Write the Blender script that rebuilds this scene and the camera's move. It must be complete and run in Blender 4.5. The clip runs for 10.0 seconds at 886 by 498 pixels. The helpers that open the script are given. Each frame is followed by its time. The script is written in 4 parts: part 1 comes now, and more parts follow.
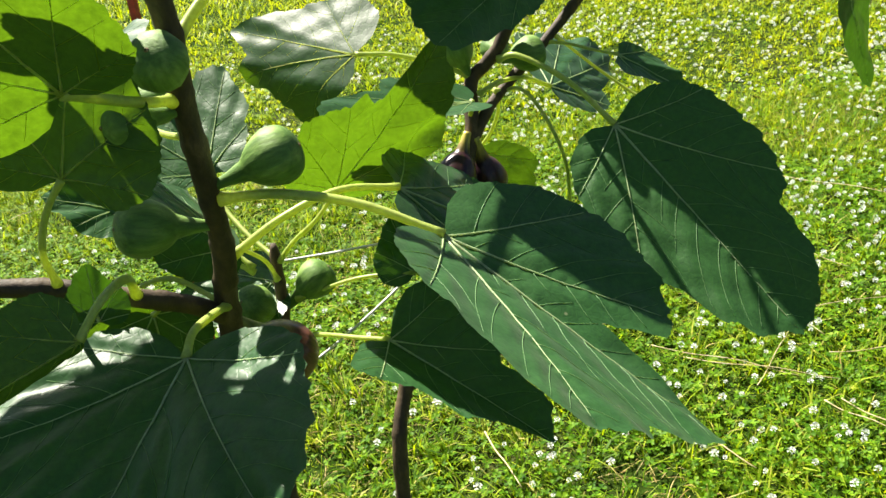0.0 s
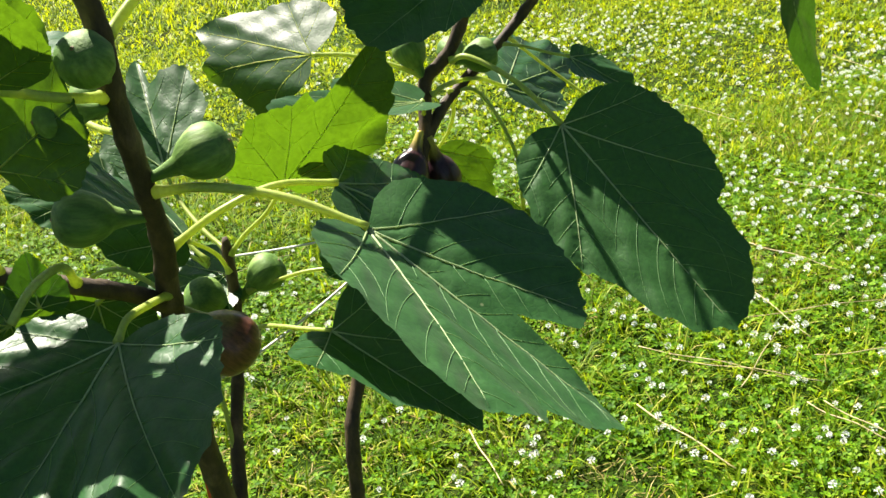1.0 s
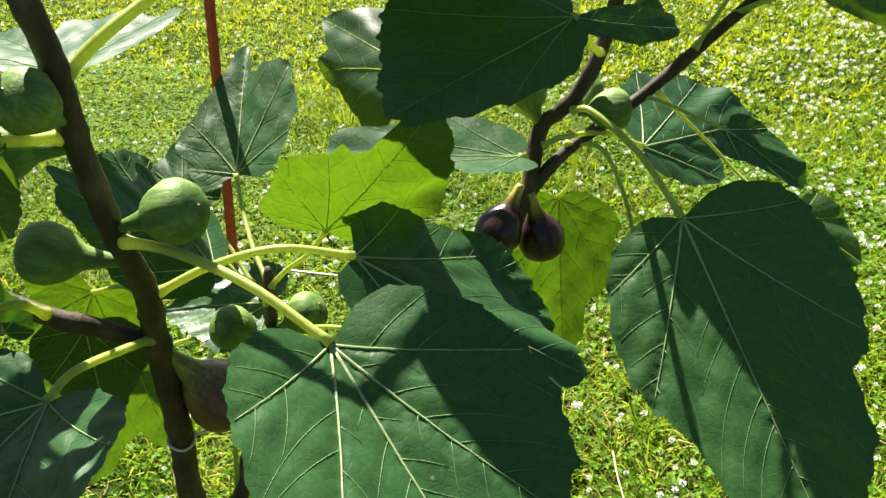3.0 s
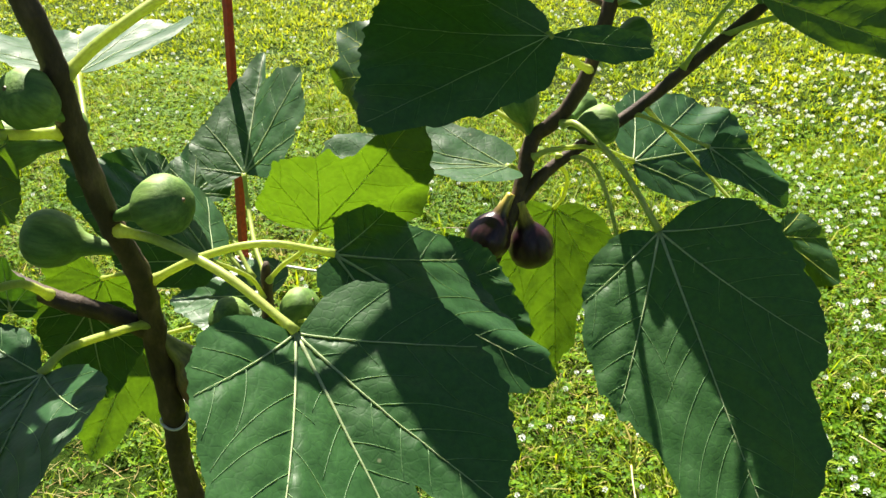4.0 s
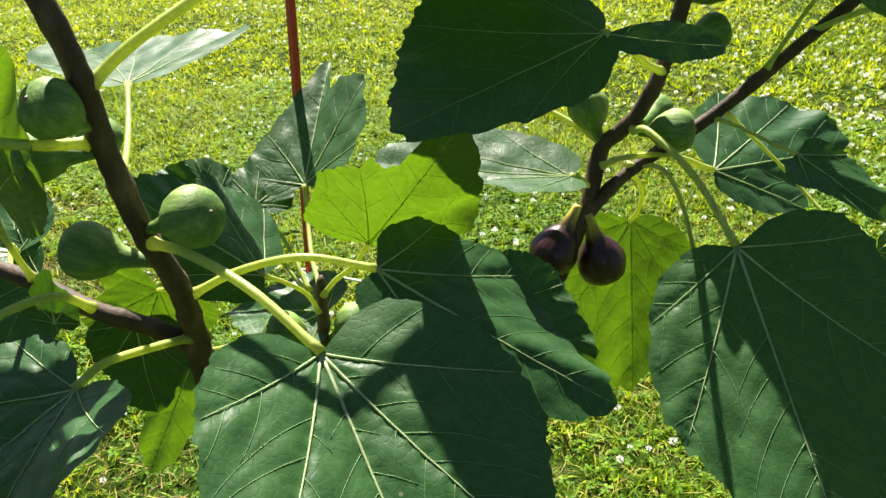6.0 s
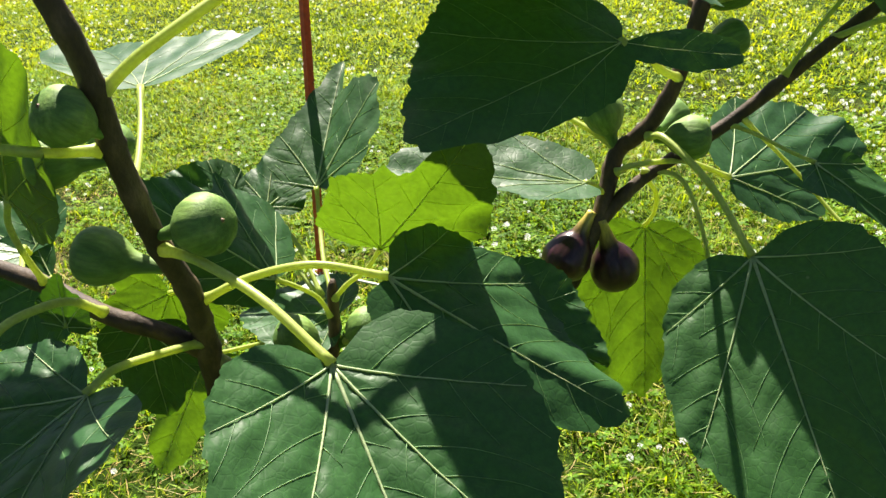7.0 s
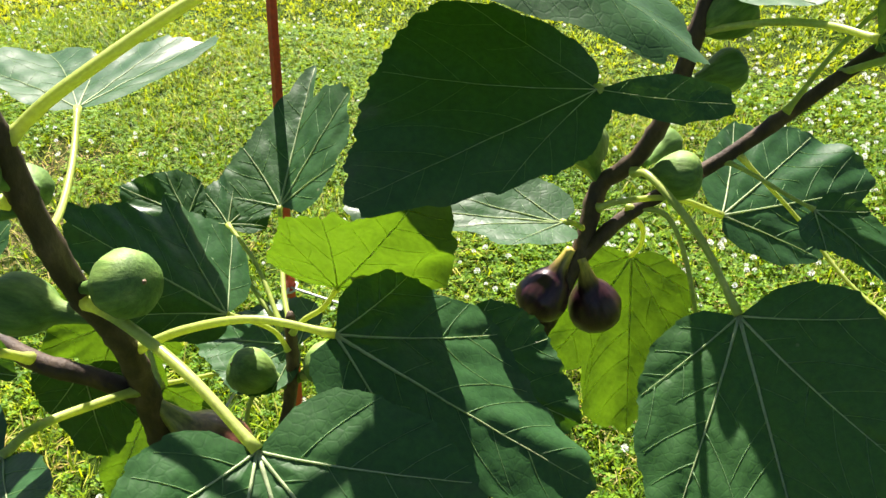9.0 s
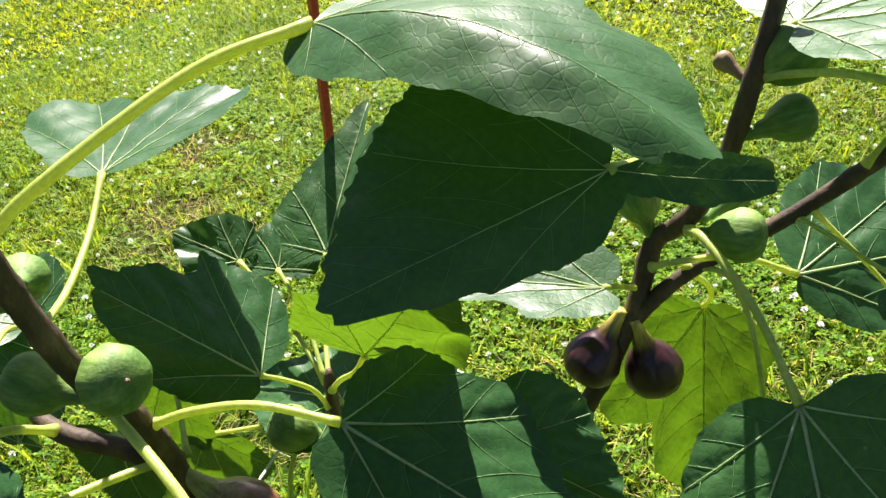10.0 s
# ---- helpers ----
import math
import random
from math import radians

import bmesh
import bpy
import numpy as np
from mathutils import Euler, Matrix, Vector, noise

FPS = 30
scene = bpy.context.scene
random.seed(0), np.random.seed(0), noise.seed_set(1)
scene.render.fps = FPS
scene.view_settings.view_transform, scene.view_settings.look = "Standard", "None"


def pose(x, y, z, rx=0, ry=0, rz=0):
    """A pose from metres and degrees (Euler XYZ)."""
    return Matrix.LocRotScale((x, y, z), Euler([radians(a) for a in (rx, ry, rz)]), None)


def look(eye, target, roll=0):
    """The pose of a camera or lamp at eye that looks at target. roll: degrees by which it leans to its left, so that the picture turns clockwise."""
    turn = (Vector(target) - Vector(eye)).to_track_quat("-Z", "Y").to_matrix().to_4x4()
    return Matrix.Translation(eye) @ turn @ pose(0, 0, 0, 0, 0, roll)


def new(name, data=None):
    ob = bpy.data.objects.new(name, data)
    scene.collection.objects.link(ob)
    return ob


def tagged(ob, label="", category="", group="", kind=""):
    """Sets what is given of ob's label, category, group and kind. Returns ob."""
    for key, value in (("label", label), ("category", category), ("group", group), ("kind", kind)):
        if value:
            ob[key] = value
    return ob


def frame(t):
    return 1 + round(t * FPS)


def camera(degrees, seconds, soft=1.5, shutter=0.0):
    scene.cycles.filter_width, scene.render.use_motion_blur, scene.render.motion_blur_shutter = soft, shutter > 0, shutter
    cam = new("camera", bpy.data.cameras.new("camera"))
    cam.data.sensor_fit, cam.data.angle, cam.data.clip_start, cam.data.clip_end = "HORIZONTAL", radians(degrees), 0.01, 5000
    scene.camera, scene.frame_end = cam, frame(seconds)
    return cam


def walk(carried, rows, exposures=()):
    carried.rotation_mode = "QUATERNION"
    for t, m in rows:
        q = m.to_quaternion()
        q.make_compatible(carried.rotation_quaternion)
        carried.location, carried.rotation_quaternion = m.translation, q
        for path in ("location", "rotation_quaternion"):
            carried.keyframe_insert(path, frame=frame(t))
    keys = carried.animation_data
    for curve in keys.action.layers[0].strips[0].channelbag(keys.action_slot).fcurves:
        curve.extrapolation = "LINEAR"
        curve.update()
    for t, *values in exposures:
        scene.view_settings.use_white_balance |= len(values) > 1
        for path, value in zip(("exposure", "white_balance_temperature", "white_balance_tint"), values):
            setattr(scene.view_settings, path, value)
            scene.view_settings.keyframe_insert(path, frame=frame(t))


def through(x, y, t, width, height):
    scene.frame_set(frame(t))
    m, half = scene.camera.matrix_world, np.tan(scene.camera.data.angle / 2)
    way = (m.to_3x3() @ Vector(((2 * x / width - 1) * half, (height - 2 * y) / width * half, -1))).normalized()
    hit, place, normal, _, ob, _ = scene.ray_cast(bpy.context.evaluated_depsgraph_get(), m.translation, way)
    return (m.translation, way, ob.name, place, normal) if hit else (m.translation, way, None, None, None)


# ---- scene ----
cam = camera(52.6, 10.0)
PATH = [
    (0, (0.084, 0.002, 1.322), (0.059, 1.803, 0.453), -7.5),
    (0.5, (0.09, 0.001, 1.327), (0.049, 1.803, 0.46), -7.5),
    (1, (0.14, -0.023, 1.32), (0.09, 1.781, 0.458), -7.3),
    (1.5, (0.209, -0.011, 1.33), (0.146, 1.779, 0.439), -6.4),
    (2, (0.216, 0.087, 1.299), (0.104, 1.894, 0.448), -4.2),
    (2.5, (0.202, 0.141, 1.323), (-0.122, 1.895, 0.418), -2.6),
    (2.7, (0.227, 0.154, 1.344), (-0.245, 1.85, 0.395), -3.5),
    (4, (0.33, 0.14, 1.365), (-0.369, 1.771, 0.442), -2.2),
    (4.5, (0.344, 0.158, 1.361), (-0.418, 1.763, 0.444), -2.6),
    (5, (0.356, 0.186, 1.353), (-0.516, 1.748, 0.458), -3.0),
    (5.5, (0.356, 0.191, 1.346), (-0.56, 1.736, 0.465), -5.1),
    (7, (0.35, 0.199, 1.355), (-0.601, 1.709, 0.454), -5.3),
    (7.5, (0.359, 0.21, 1.361), (-0.587, 1.721, 0.453), -5.0),
    (8, (0.384, 0.217, 1.368), (-0.535, 1.727, 0.435), -3.6),
    (8.5, (0.409, 0.24, 1.385), (-0.551, 1.695, 0.404), -4.8),
    (9, (0.344, 0.283, 1.383), (-0.614, 1.731, 0.39), -4.3),
    (9.5, (0.312, 0.31, 1.385), (-0.654, 1.743, 0.377), -5.9),
    (10, (0.370, 0.387, 1.409), (-0.840, 1.608, 0.386), -10.2),
]
EXPOSURES = [(0, 1.69, 6500, 10), (2.5, 1.73, 6500, 12), (4, 1.75, 6500, 14), (8, 1.78, 6500, 16), (9, 1.86, 6400, 19), (10, 1.85, 6300, 20)]
walk(cam, [(t, look(eye, target, roll)) for t, eye, target, roll in PATH], EXPOSURES)

# ---- light ----
SUN_WAY = Vector((-0.362, 0.498, 0.788)).normalized()      # towards the sun
world = bpy.data.worlds.new("sky")
scene.world = world
world.use_nodes = True
wt = world.node_tree
wt.nodes.clear()
sky = wt.nodes.new("ShaderNodeTexSky")
sky.sky_type = "NISHITA"
sky.sun_disc = False
sky.sun_elevation = math.asin(SUN_WAY.z)
sky.sun_rotation = math.atan2(SUN_WAY.x, SUN_WAY.y)
wbg = wt.nodes.new("ShaderNodeBackground")
wbg.inputs["Strength"].default_value = 0.025
wout = wt.nodes.new("ShaderNodeOutputWorld")
wt.links.new(sky.outputs[0], wbg.inputs[0])
wt.links.new(wbg.outputs[0], wout.inputs[0])
sun_data = bpy.data.lights.new("sun", "SUN")
sun_data.energy = 5.0
sun_data.angle = radians(0.55)
sun_data.color = (1.0, 0.93, 0.80)
sun = new("sun", sun_data)
sun.matrix_world = look(SUN_WAY * 20, (0, 0, 0))


# ---- materials ----
def material(name):
    m = bpy.data.materials.new(name)
    m.use_nodes = True
    nt = m.node_tree
    nt.nodes.clear()
    out = nt.nodes.new("ShaderNodeOutputMaterial")
    return m, nt, out


def node(nt, kind, **inputs):
    n = nt.nodes.new(kind)
    for k, v in inputs.items():
        n.inputs[k.replace("_", " ")].default_value = v
    return n


def noise_node(nt, scale, detail=4.0, rough=0.55, vector=None):
    n = node(nt, "ShaderNodeTexNoise", Scale=scale, Detail=detail, Roughness=rough)
    if vector is not None:
        nt.links.new(vector, n.inputs["Vector"])
    return n


def ramp(nt, fac, stops):
    r = nt.nodes.new("ShaderNodeValToRGB")
    while len(r.color_ramp.elements) < len(stops):
        r.color_ramp.elements.new(0.5)
    for e, (p, c) in zip(r.color_ramp.elements, stops):
        e.position, e.color = p, (*c, 1)
    nt.links.new(fac, r.inputs["Fac"])
    return r


def mix(nt, fac, a, b, blend="MIX"):
    n = nt.nodes.new("ShaderNodeMix")
    n.data_type, n.blend_type = "RGBA", blend
    for socket, value in (("Factor", fac), ("A", a), ("B", b)):
        target = [i for i in n.inputs if i.name == socket and i.enabled][0]
        if isinstance(value, (int, float)):
            target.default_value = value
        elif isinstance(value, tuple):
            target.default_value = (*value, 1)
        else:
            nt.links.new(value, target)
    return [o for o in n.outputs if o.enabled][0]


def bump(nt, height, strength, distance):
    b = node(nt, "ShaderNodeBump", Strength=strength, Distance=distance)
    nt.links.new(height, b.inputs["Height"])
    return b


def leaf_material(name, dark, light, glow, through_part, rough=0.42, net=True):
    """A leaf: waxy skin that lets a part of the light through."""
    m, nt, out = material(name)
    co = nt.nodes.new("ShaderNodeTexCoord")
    info = nt.nodes.new("ShaderNodeObjectInfo")
    big = noise_node(nt, 14.0, 3.0, vector=co.outputs["Object"])
    fine = noise_node(nt, 260.0, 5.0, 0.65, vector=co.outputs["Object"])
    col = mix(nt, big.outputs["Fac"], dark, light)
    grain = ramp(nt, fine.outputs["Fac"], [(0.3, (0.72, 0.74, 0.72)), (0.7, (1.18, 1.15, 1.1))])
    col = mix(nt, 1.0, col, grain.outputs[0], "MULTIPLY")
    vary = ramp(nt, info.outputs["Random"], [(0.0, (0.82, 0.88, 0.85)), (1.0, (1.2, 1.12, 1.0))])
    col = mix(nt, 1.0, col, vary.outputs[0], "MULTIPLY")
    dots = nt.nodes.new("ShaderNodeTexVoronoi")
    dots.inputs["Scale"].default_value = 75.0
    nt.links.new(co.outputs["Object"], dots.inputs["Vector"])
    dsep = nt.nodes.new("ShaderNodeSeparateColor")
    nt.links.new(dots.outputs["Color"], dsep.inputs[0])
    few = ramp(nt, dsep.outputs[0], [(0.90, (0, 0, 0)), (0.91, (1, 1, 1))])
    near_ = ramp(nt, dots.outputs["Distance"], [(0.05, (1, 1, 1)), (0.11, (0, 0, 0))])
    speck = mix(nt, 1.0, few.outputs[0], near_.outputs[0], "MULTIPLY")
    col = mix(nt, speck, col, (0.16, 0.20, 0.10))
    p = node(nt, "ShaderNodeBsdfPrincipled", Roughness=rough, IOR=1.45, Specular_IOR_Level=0.42, Sheen_Weight=0.05, Sheen_Roughness=0.4)
    nt.links.new(col, p.inputs["Base Color"])
    rr = nt.nodes.new("ShaderNodeMapRange")
    rr.inputs["To Min"].default_value, rr.inputs["To Max"].default_value = rough - 0.07, rough + 0.1
    nt.links.new(big.outputs["Fac"], rr.inputs["Value"])
    nt.links.new(rr.outputs[0], p.inputs["Roughness"])
    t = nt.nodes.new("ShaderNodeBsdfTranslucent")
    tcol = mix(nt, 1.0, mix(nt, big.outputs["Fac"], glow, tuple(g * 0.8 for g in glow)), grain.outputs[0], "MULTIPLY")
    nt.links.new(tcol, t.inputs["Color"])
    if net:
        cells = nt.nodes.new("ShaderNodeTexVoronoi")
        cells.feature = "DISTANCE_TO_EDGE"
        cells.inputs["Scale"].default_value = 170.0
        nt.links.new(co.outputs["Object"], cells.inputs["Vector"])
        edge = ramp(nt, cells.outputs["Distance"], [(0.0, (0, 0, 0)), (0.12, (1, 1, 1))])
        soft = noise_node(nt, 55.0, 3.0, vector=co.outputs["Object"])
        b2 = bump(nt, soft.outputs["Fac"], 0.2, 0.002)
        b = bump(nt, edge.outputs[0], 0.16, 0.0004)
        nt.links.new(b2.outputs[0], b.inputs["Normal"])
        nt.links.new(b.outputs[0], p.inputs["Normal"])
        nt.links.new(b.outputs[0], t.inputs["Normal"])
    s = node(nt, "ShaderNodeMixShader", Fac=through_part)
    nt.links.new(p.outputs[0], s.inputs[1])
    nt.links.new(t.outputs[0], s.inputs[2])
    nt.links.new(s.outputs[0], out.inputs[0])
    return m


def solid_material(name, stops, scale, rough, fine_scale=400.0, bump_strength=0.3, bump_size=0.001, stretch=(1, 1, 1), through=None):
    m, nt, out = material(name)
    co = nt.nodes.new("ShaderNodeTexCoord")
    mp = nt.nodes.new("ShaderNodeMapping")
    mp.inputs["Scale"].default_value = stretch
    nt.links.new(co.outputs["Object"], mp.inputs["Vector"])
    n1 = noise_node(nt, scale, 4.0, vector=mp.outputs[0])
    n2 = noise_node(nt, fine_scale, 4.0, 0.6, vector=mp.outputs[0])
    c = ramp(nt, n1.outputs["Fac"], stops)
    g = ramp(nt, n2.outputs["Fac"], [(0.3, (0.75, 0.75, 0.75)), (0.7, (1.2, 1.2, 1.2))])
    col = mix(nt, 1.0, c.outputs[0], g.outputs[0], "MULTIPLY")
    p = node(nt, "ShaderNodeBsdfPrincipled", Roughness=rough)
    nt.links.new(col, p.inputs["Base Color"])
    b = bump(nt, n2.outputs["Fac"], bump_strength, bump_size)
    nt.links.new(b.outputs[0], p.inputs["Normal"])
    if through:
        t = nt.nodes.new("ShaderNodeBsdfTranslucent")
        t.inputs["Color"].default_value = (*through[0], 1)
        s = node(nt, "ShaderNodeMixShader", Fac=through[1])
        nt.links.new(p.outputs[0], s.inputs[1])
        nt.links.new(t.outputs[0], s.inputs[2])
        nt.links.new(s.outputs[0], out.inputs[0])
    else:
        nt.links.new(p.outputs[0], out.inputs[0])
    return m


def patch_material(name, stops, glow, through_part, rough=0.5, clumps=True):
    """Blades and small leaves of the lawn: colour differs from piece to piece and over patches."""
    m, nt, out = material(name)
    geo = nt.nodes.new("ShaderNodeNewGeometry")
    co = nt.nodes.new("ShaderNodeTexCoord")
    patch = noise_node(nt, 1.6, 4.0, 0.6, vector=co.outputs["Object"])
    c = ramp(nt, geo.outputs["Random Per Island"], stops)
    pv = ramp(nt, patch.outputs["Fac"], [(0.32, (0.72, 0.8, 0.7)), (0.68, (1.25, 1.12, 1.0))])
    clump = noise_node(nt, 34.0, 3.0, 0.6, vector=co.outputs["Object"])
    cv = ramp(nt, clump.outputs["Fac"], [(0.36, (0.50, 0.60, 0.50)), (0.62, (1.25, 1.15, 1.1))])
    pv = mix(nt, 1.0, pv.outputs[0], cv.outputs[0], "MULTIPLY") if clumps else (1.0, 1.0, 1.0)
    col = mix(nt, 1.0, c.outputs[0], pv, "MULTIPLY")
    p = node(nt, "ShaderNodeBsdfPrincipled", Roughness=rough, Specular_IOR_Level=0.12)
    nt.links.new(col, p.inputs["Base Color"])
    t = nt.nodes.new("ShaderNodeBsdfTranslucent")
    tc = mix(nt, 1.0, pv, glow, "MULTIPLY")
    nt.links.new(tc, t.inputs["Color"])
    s = node(nt, "ShaderNodeMixShader", Fac=through_part)
    nt.links.new(p.outputs[0], s.inputs[1])
    nt.links.new(t.outputs[0], s.inputs[2])
    nt.links.new(s.outputs[0], out.inputs[0])
    return m


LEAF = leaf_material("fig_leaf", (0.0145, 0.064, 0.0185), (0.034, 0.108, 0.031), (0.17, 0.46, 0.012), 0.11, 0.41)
# Copy of the same leaf for backlit ones: glow put in by passing more light.
BACKLIT_LEAF = leaf_material("backlit_fig_leaf", (0.013, 0.054, 0.018), (0.029, 0.086, 0.029), (0.23, 0.47, 0.010), 0.24, 0.48)
VEIN = solid_material("leaf_vein", [(0.3, (0.34, 0.46, 0.22)), (0.7, (0.48, 0.58, 0.32))], 40, 0.45, through=((0.80, 0.95, 0.40), 0.25))
FINE_VEIN = solid_material("fine_vein", [(0.3, (0.12, 0.25, 0.11)), (0.7, (0.18, 0.33, 0.15))], 40, 0.5, through=((0.70, 0.92, 0.20), 0.25))
# Vein copies for the backlit leaves, set to glow along with the blade.
BACKLIT_VEIN = solid_material("backlit_leaf_vein", [(0.3, (0.36, 0.48, 0.20)), (0.7, (0.50, 0.58, 0.28))], 40, 0.45, through=((0.95, 1.0, 0.35), 0.72))
BACKLIT_FINE = solid_material("backlit_fine_vein", [(0.3, (0.10, 0.22, 0.08)), (0.7, (0.16, 0.29, 0.11))], 40, 0.5, through=((0.90, 1.0, 0.20), 0.72))
PETIOLE = solid_material("petiole", [(0.3, (0.38, 0.50, 0.10)), (0.7, (0.55, 0.62, 0.20))], 25, 0.38, 300, 0.15, 0.0005, through=((0.75, 0.85, 0.12), 0.35))
BARK = solid_material("bark", [(0.3, (0.026, 0.016, 0.007)), (0.55, (0.065, 0.042, 0.020)), (0.75, (0.16, 0.11, 0.058))], 60, 0.68, 350, 0.6, 0.0012, (1, 1, 0.5))
GREEN_FIG = solid_material("green_fig", [(0.3, (0.060, 0.145, 0.020)), (0.5, (0.105, 0.215, 0.034)), (0.7, (0.21, 0.33, 0.070))], 60, 0.62, 260, 0.45, 0.0009, (1.6, 1.6, 0.35))
STRING = solid_material("white_string", [(0.3, (0.6, 0.6, 0.58)), (0.7, (0.8, 0.8, 0.78))], 200, 0.6, 900, 0.5, 0.0004)
STAKE = solid_material("red_stake", [(0.3, (0.55, 0.05, 0.012)), (0.7, (0.72, 0.09, 0.025))], 18, 0.45, 240, 0.3, 0.0006)
STRAW = solid_material("straw", [(0.3, (0.42, 0.32, 0.14)), (0.7, (0.62, 0.52, 0.28))], 30, 0.5, 300, 0.3, 0.0004)
BUD = solid_material("bud", [(0.3, (0.16, 0.10, 0.05)), (0.7, (0.28, 0.20, 0.10))], 60, 0.5)


def ripe_material(name, purple, greenish, split, edge):
    """A ripening fig: purple body that fades to green at the neck (along its own length), fine ribs."""
    m, nt, out = material(name)
    co = nt.nodes.new("ShaderNodeTexCoord")
    sep = nt.nodes.new("ShaderNodeSeparateXYZ")
    nt.links.new(co.outputs["Generated"], sep.inputs[0])
    n1 = noise_node(nt, 35.0, 4.0, vector=co.outputs["Object"])
    add = nt.nodes.new("ShaderNodeMath")
    add.operation = "MULTIPLY_ADD"
    nt.links.new(n1.outputs["Fac"], add.inputs[0])
    add.inputs[1].default_value = 0.22
    nt.links.new(sep.outputs["Z"], add.inputs[2])
    c = ramp(nt, add.outputs[0], [(0.0, greenish), (split, greenish), (split + edge, purple), (1.0, purple)])
    mp = nt.nodes.new("ShaderNodeMapping")
    mp.inputs["Scale"].default_value = (1.6, 1.6, 0.3)
    nt.links.new(co.outputs["Object"], mp.inputs["Vector"])
    n2 = noise_node(nt, 240.0, 4.0, 0.6, vector=mp.outputs[0])
    g = ramp(nt, n2.outputs["Fac"], [(0.3, (0.6, 0.6, 0.62)), (0.72, (1.9, 1.6, 1.6))])
    col = mix(nt, 1.0, c.outputs[0], g.outputs[0], "MULTIPLY")
    p = node(nt, "ShaderNodeBsdfPrincipled", Roughness=0.33)
    nt.links.new(col, p.inputs["Base Color"])
    b = bump(nt, n2.outputs["Fac"], 0.2, 0.0006)
    nt.links.new(b.outputs[0], p.inputs["Normal"])
    nt.links.new(p.outputs[0], out.inputs[0])
    return m


PURPLE_FIG = ripe_material("purple_fig", (0.030, 0.012, 0.017), (0.40, 0.38, 0.08), 0.16, 0.30)
BROWN_FIG = ripe_material("brown_fig", (0.115, 0.052, 0.036), (0.17, 0.20, 0.06), 0.34, 0.3)
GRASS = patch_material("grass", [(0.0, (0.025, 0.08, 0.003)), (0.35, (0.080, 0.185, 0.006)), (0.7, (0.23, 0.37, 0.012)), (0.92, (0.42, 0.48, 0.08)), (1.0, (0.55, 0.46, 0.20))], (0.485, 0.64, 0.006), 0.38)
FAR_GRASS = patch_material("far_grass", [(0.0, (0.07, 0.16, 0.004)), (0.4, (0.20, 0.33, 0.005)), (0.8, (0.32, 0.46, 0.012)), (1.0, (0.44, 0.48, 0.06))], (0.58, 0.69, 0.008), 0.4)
DRY_GRASS = patch_material("dry_grass", [(0.0, (0.26, 0.19, 0.07)), (0.5, (0.44, 0.35, 0.15)), (0.9, (0.60, 0.50, 0.26))], (0.5, 0.42, 0.14), 0.3)
CLOVER = patch_material("clover_leaf", [(0.0, (0.04, 0.13, 0.008)), (0.5, (0.10, 0.25, 0.012)), (0.95, (0.22, 0.39, 0.025))], (0.44, 0.66, 0.008), 0.4)
FLOWER = patch_material("clover_flower", [(0.0, (0.56, 0.62, 0.48)), (0.4, (0.74, 0.77, 0.74)), (0.90, (0.84, 0.85, 0.85)), (1.0, (0.50, 0.34, 0.28))], (0.72, 0.78, 0.62), 0.3, clumps=False)


def soil_material():
    m, nt, out = material("soil")
    co = nt.nodes.new("ShaderNodeTexCoord")
    n1 = noise_node(nt, 0.9, 5.0, 0.6, vector=co.outputs["Object"])
    n2 = noise_node(nt, 60.0, 6.0, 0.7, vector=co.outputs["Object"])
    c1 = ramp(nt, n2.outputs["Fac"], [(0.3, (0.012, 0.026, 0.003)), (0.55, (0.03, 0.06, 0.006)), (0.75, (0.08, 0.10, 0.02))])
    c2 = ramp(nt, n2.outputs["Fac"], [(0.3, (0.03, 0.03, 0.010)), (0.7, (0.10, 0.09, 0.035))])
    fac = ramp(nt, n1.outputs["Fac"], [(0.5, (0, 0, 0)), (0.72, (1, 1, 1))])
    col = mix(nt, fac.outputs[0], c1.outputs[0], c2.outputs[0])
    p = node(nt, "ShaderNodeBsdfPrincipled", Roughness=0.95, Specular_IOR_Level=0.05)
    nt.links.new(col, p.inputs["Base Color"])
    b = bump(nt, n2.outputs["Fac"], 0.8, 0.02)
    nt.links.new(b.outputs[0], p.inputs["Normal"])
    nt.links.new(p.outputs[0], out.inputs[0])
    return m


SOIL = soil_material()


# ---- helpers for the plant ----
def mesh_object(name, verts, faces, mat, parent=None, label="", smooth=True):
    me = bpy.data.meshes.new(name)
    me.from_pydata([tuple(v) for v in verts], [], faces)
    me.materials.append(mat)
    if smooth:
        me.polygons.foreach_set("use_smooth", [True] * len(me.polygons))
    me.update()
    ob = new(name, me)
    if parent is not None:
        ob.parent = parent
        ob.matrix_parent_inverse = parent.matrix_world.inverted()
    if label:
        ob["label"] = label
    return ob


def spline(points, steps):
    """A smooth line through the points (Catmull-Rom); a point may carry its radius as fourth value."""
    pts = [np.array(p, float) for p in points]
    pts = [2 * pts[0] - pts[1]] + pts + [2 * pts[-1] - pts[-2]]
    out = []
    for i in range(1, len(pts) - 2):
        a, b, c, d = pts[i - 1:i + 3]
        for k in range(steps):
            t = k / steps
            out.append(0.5 * (2 * b + (c - a) * t + (2 * a - 5 * b + 4 * c - d) * t * t + (3 * b - a - 3 * c + d) * t ** 3))
    out.append(pts[-2])
    return np.array(out)


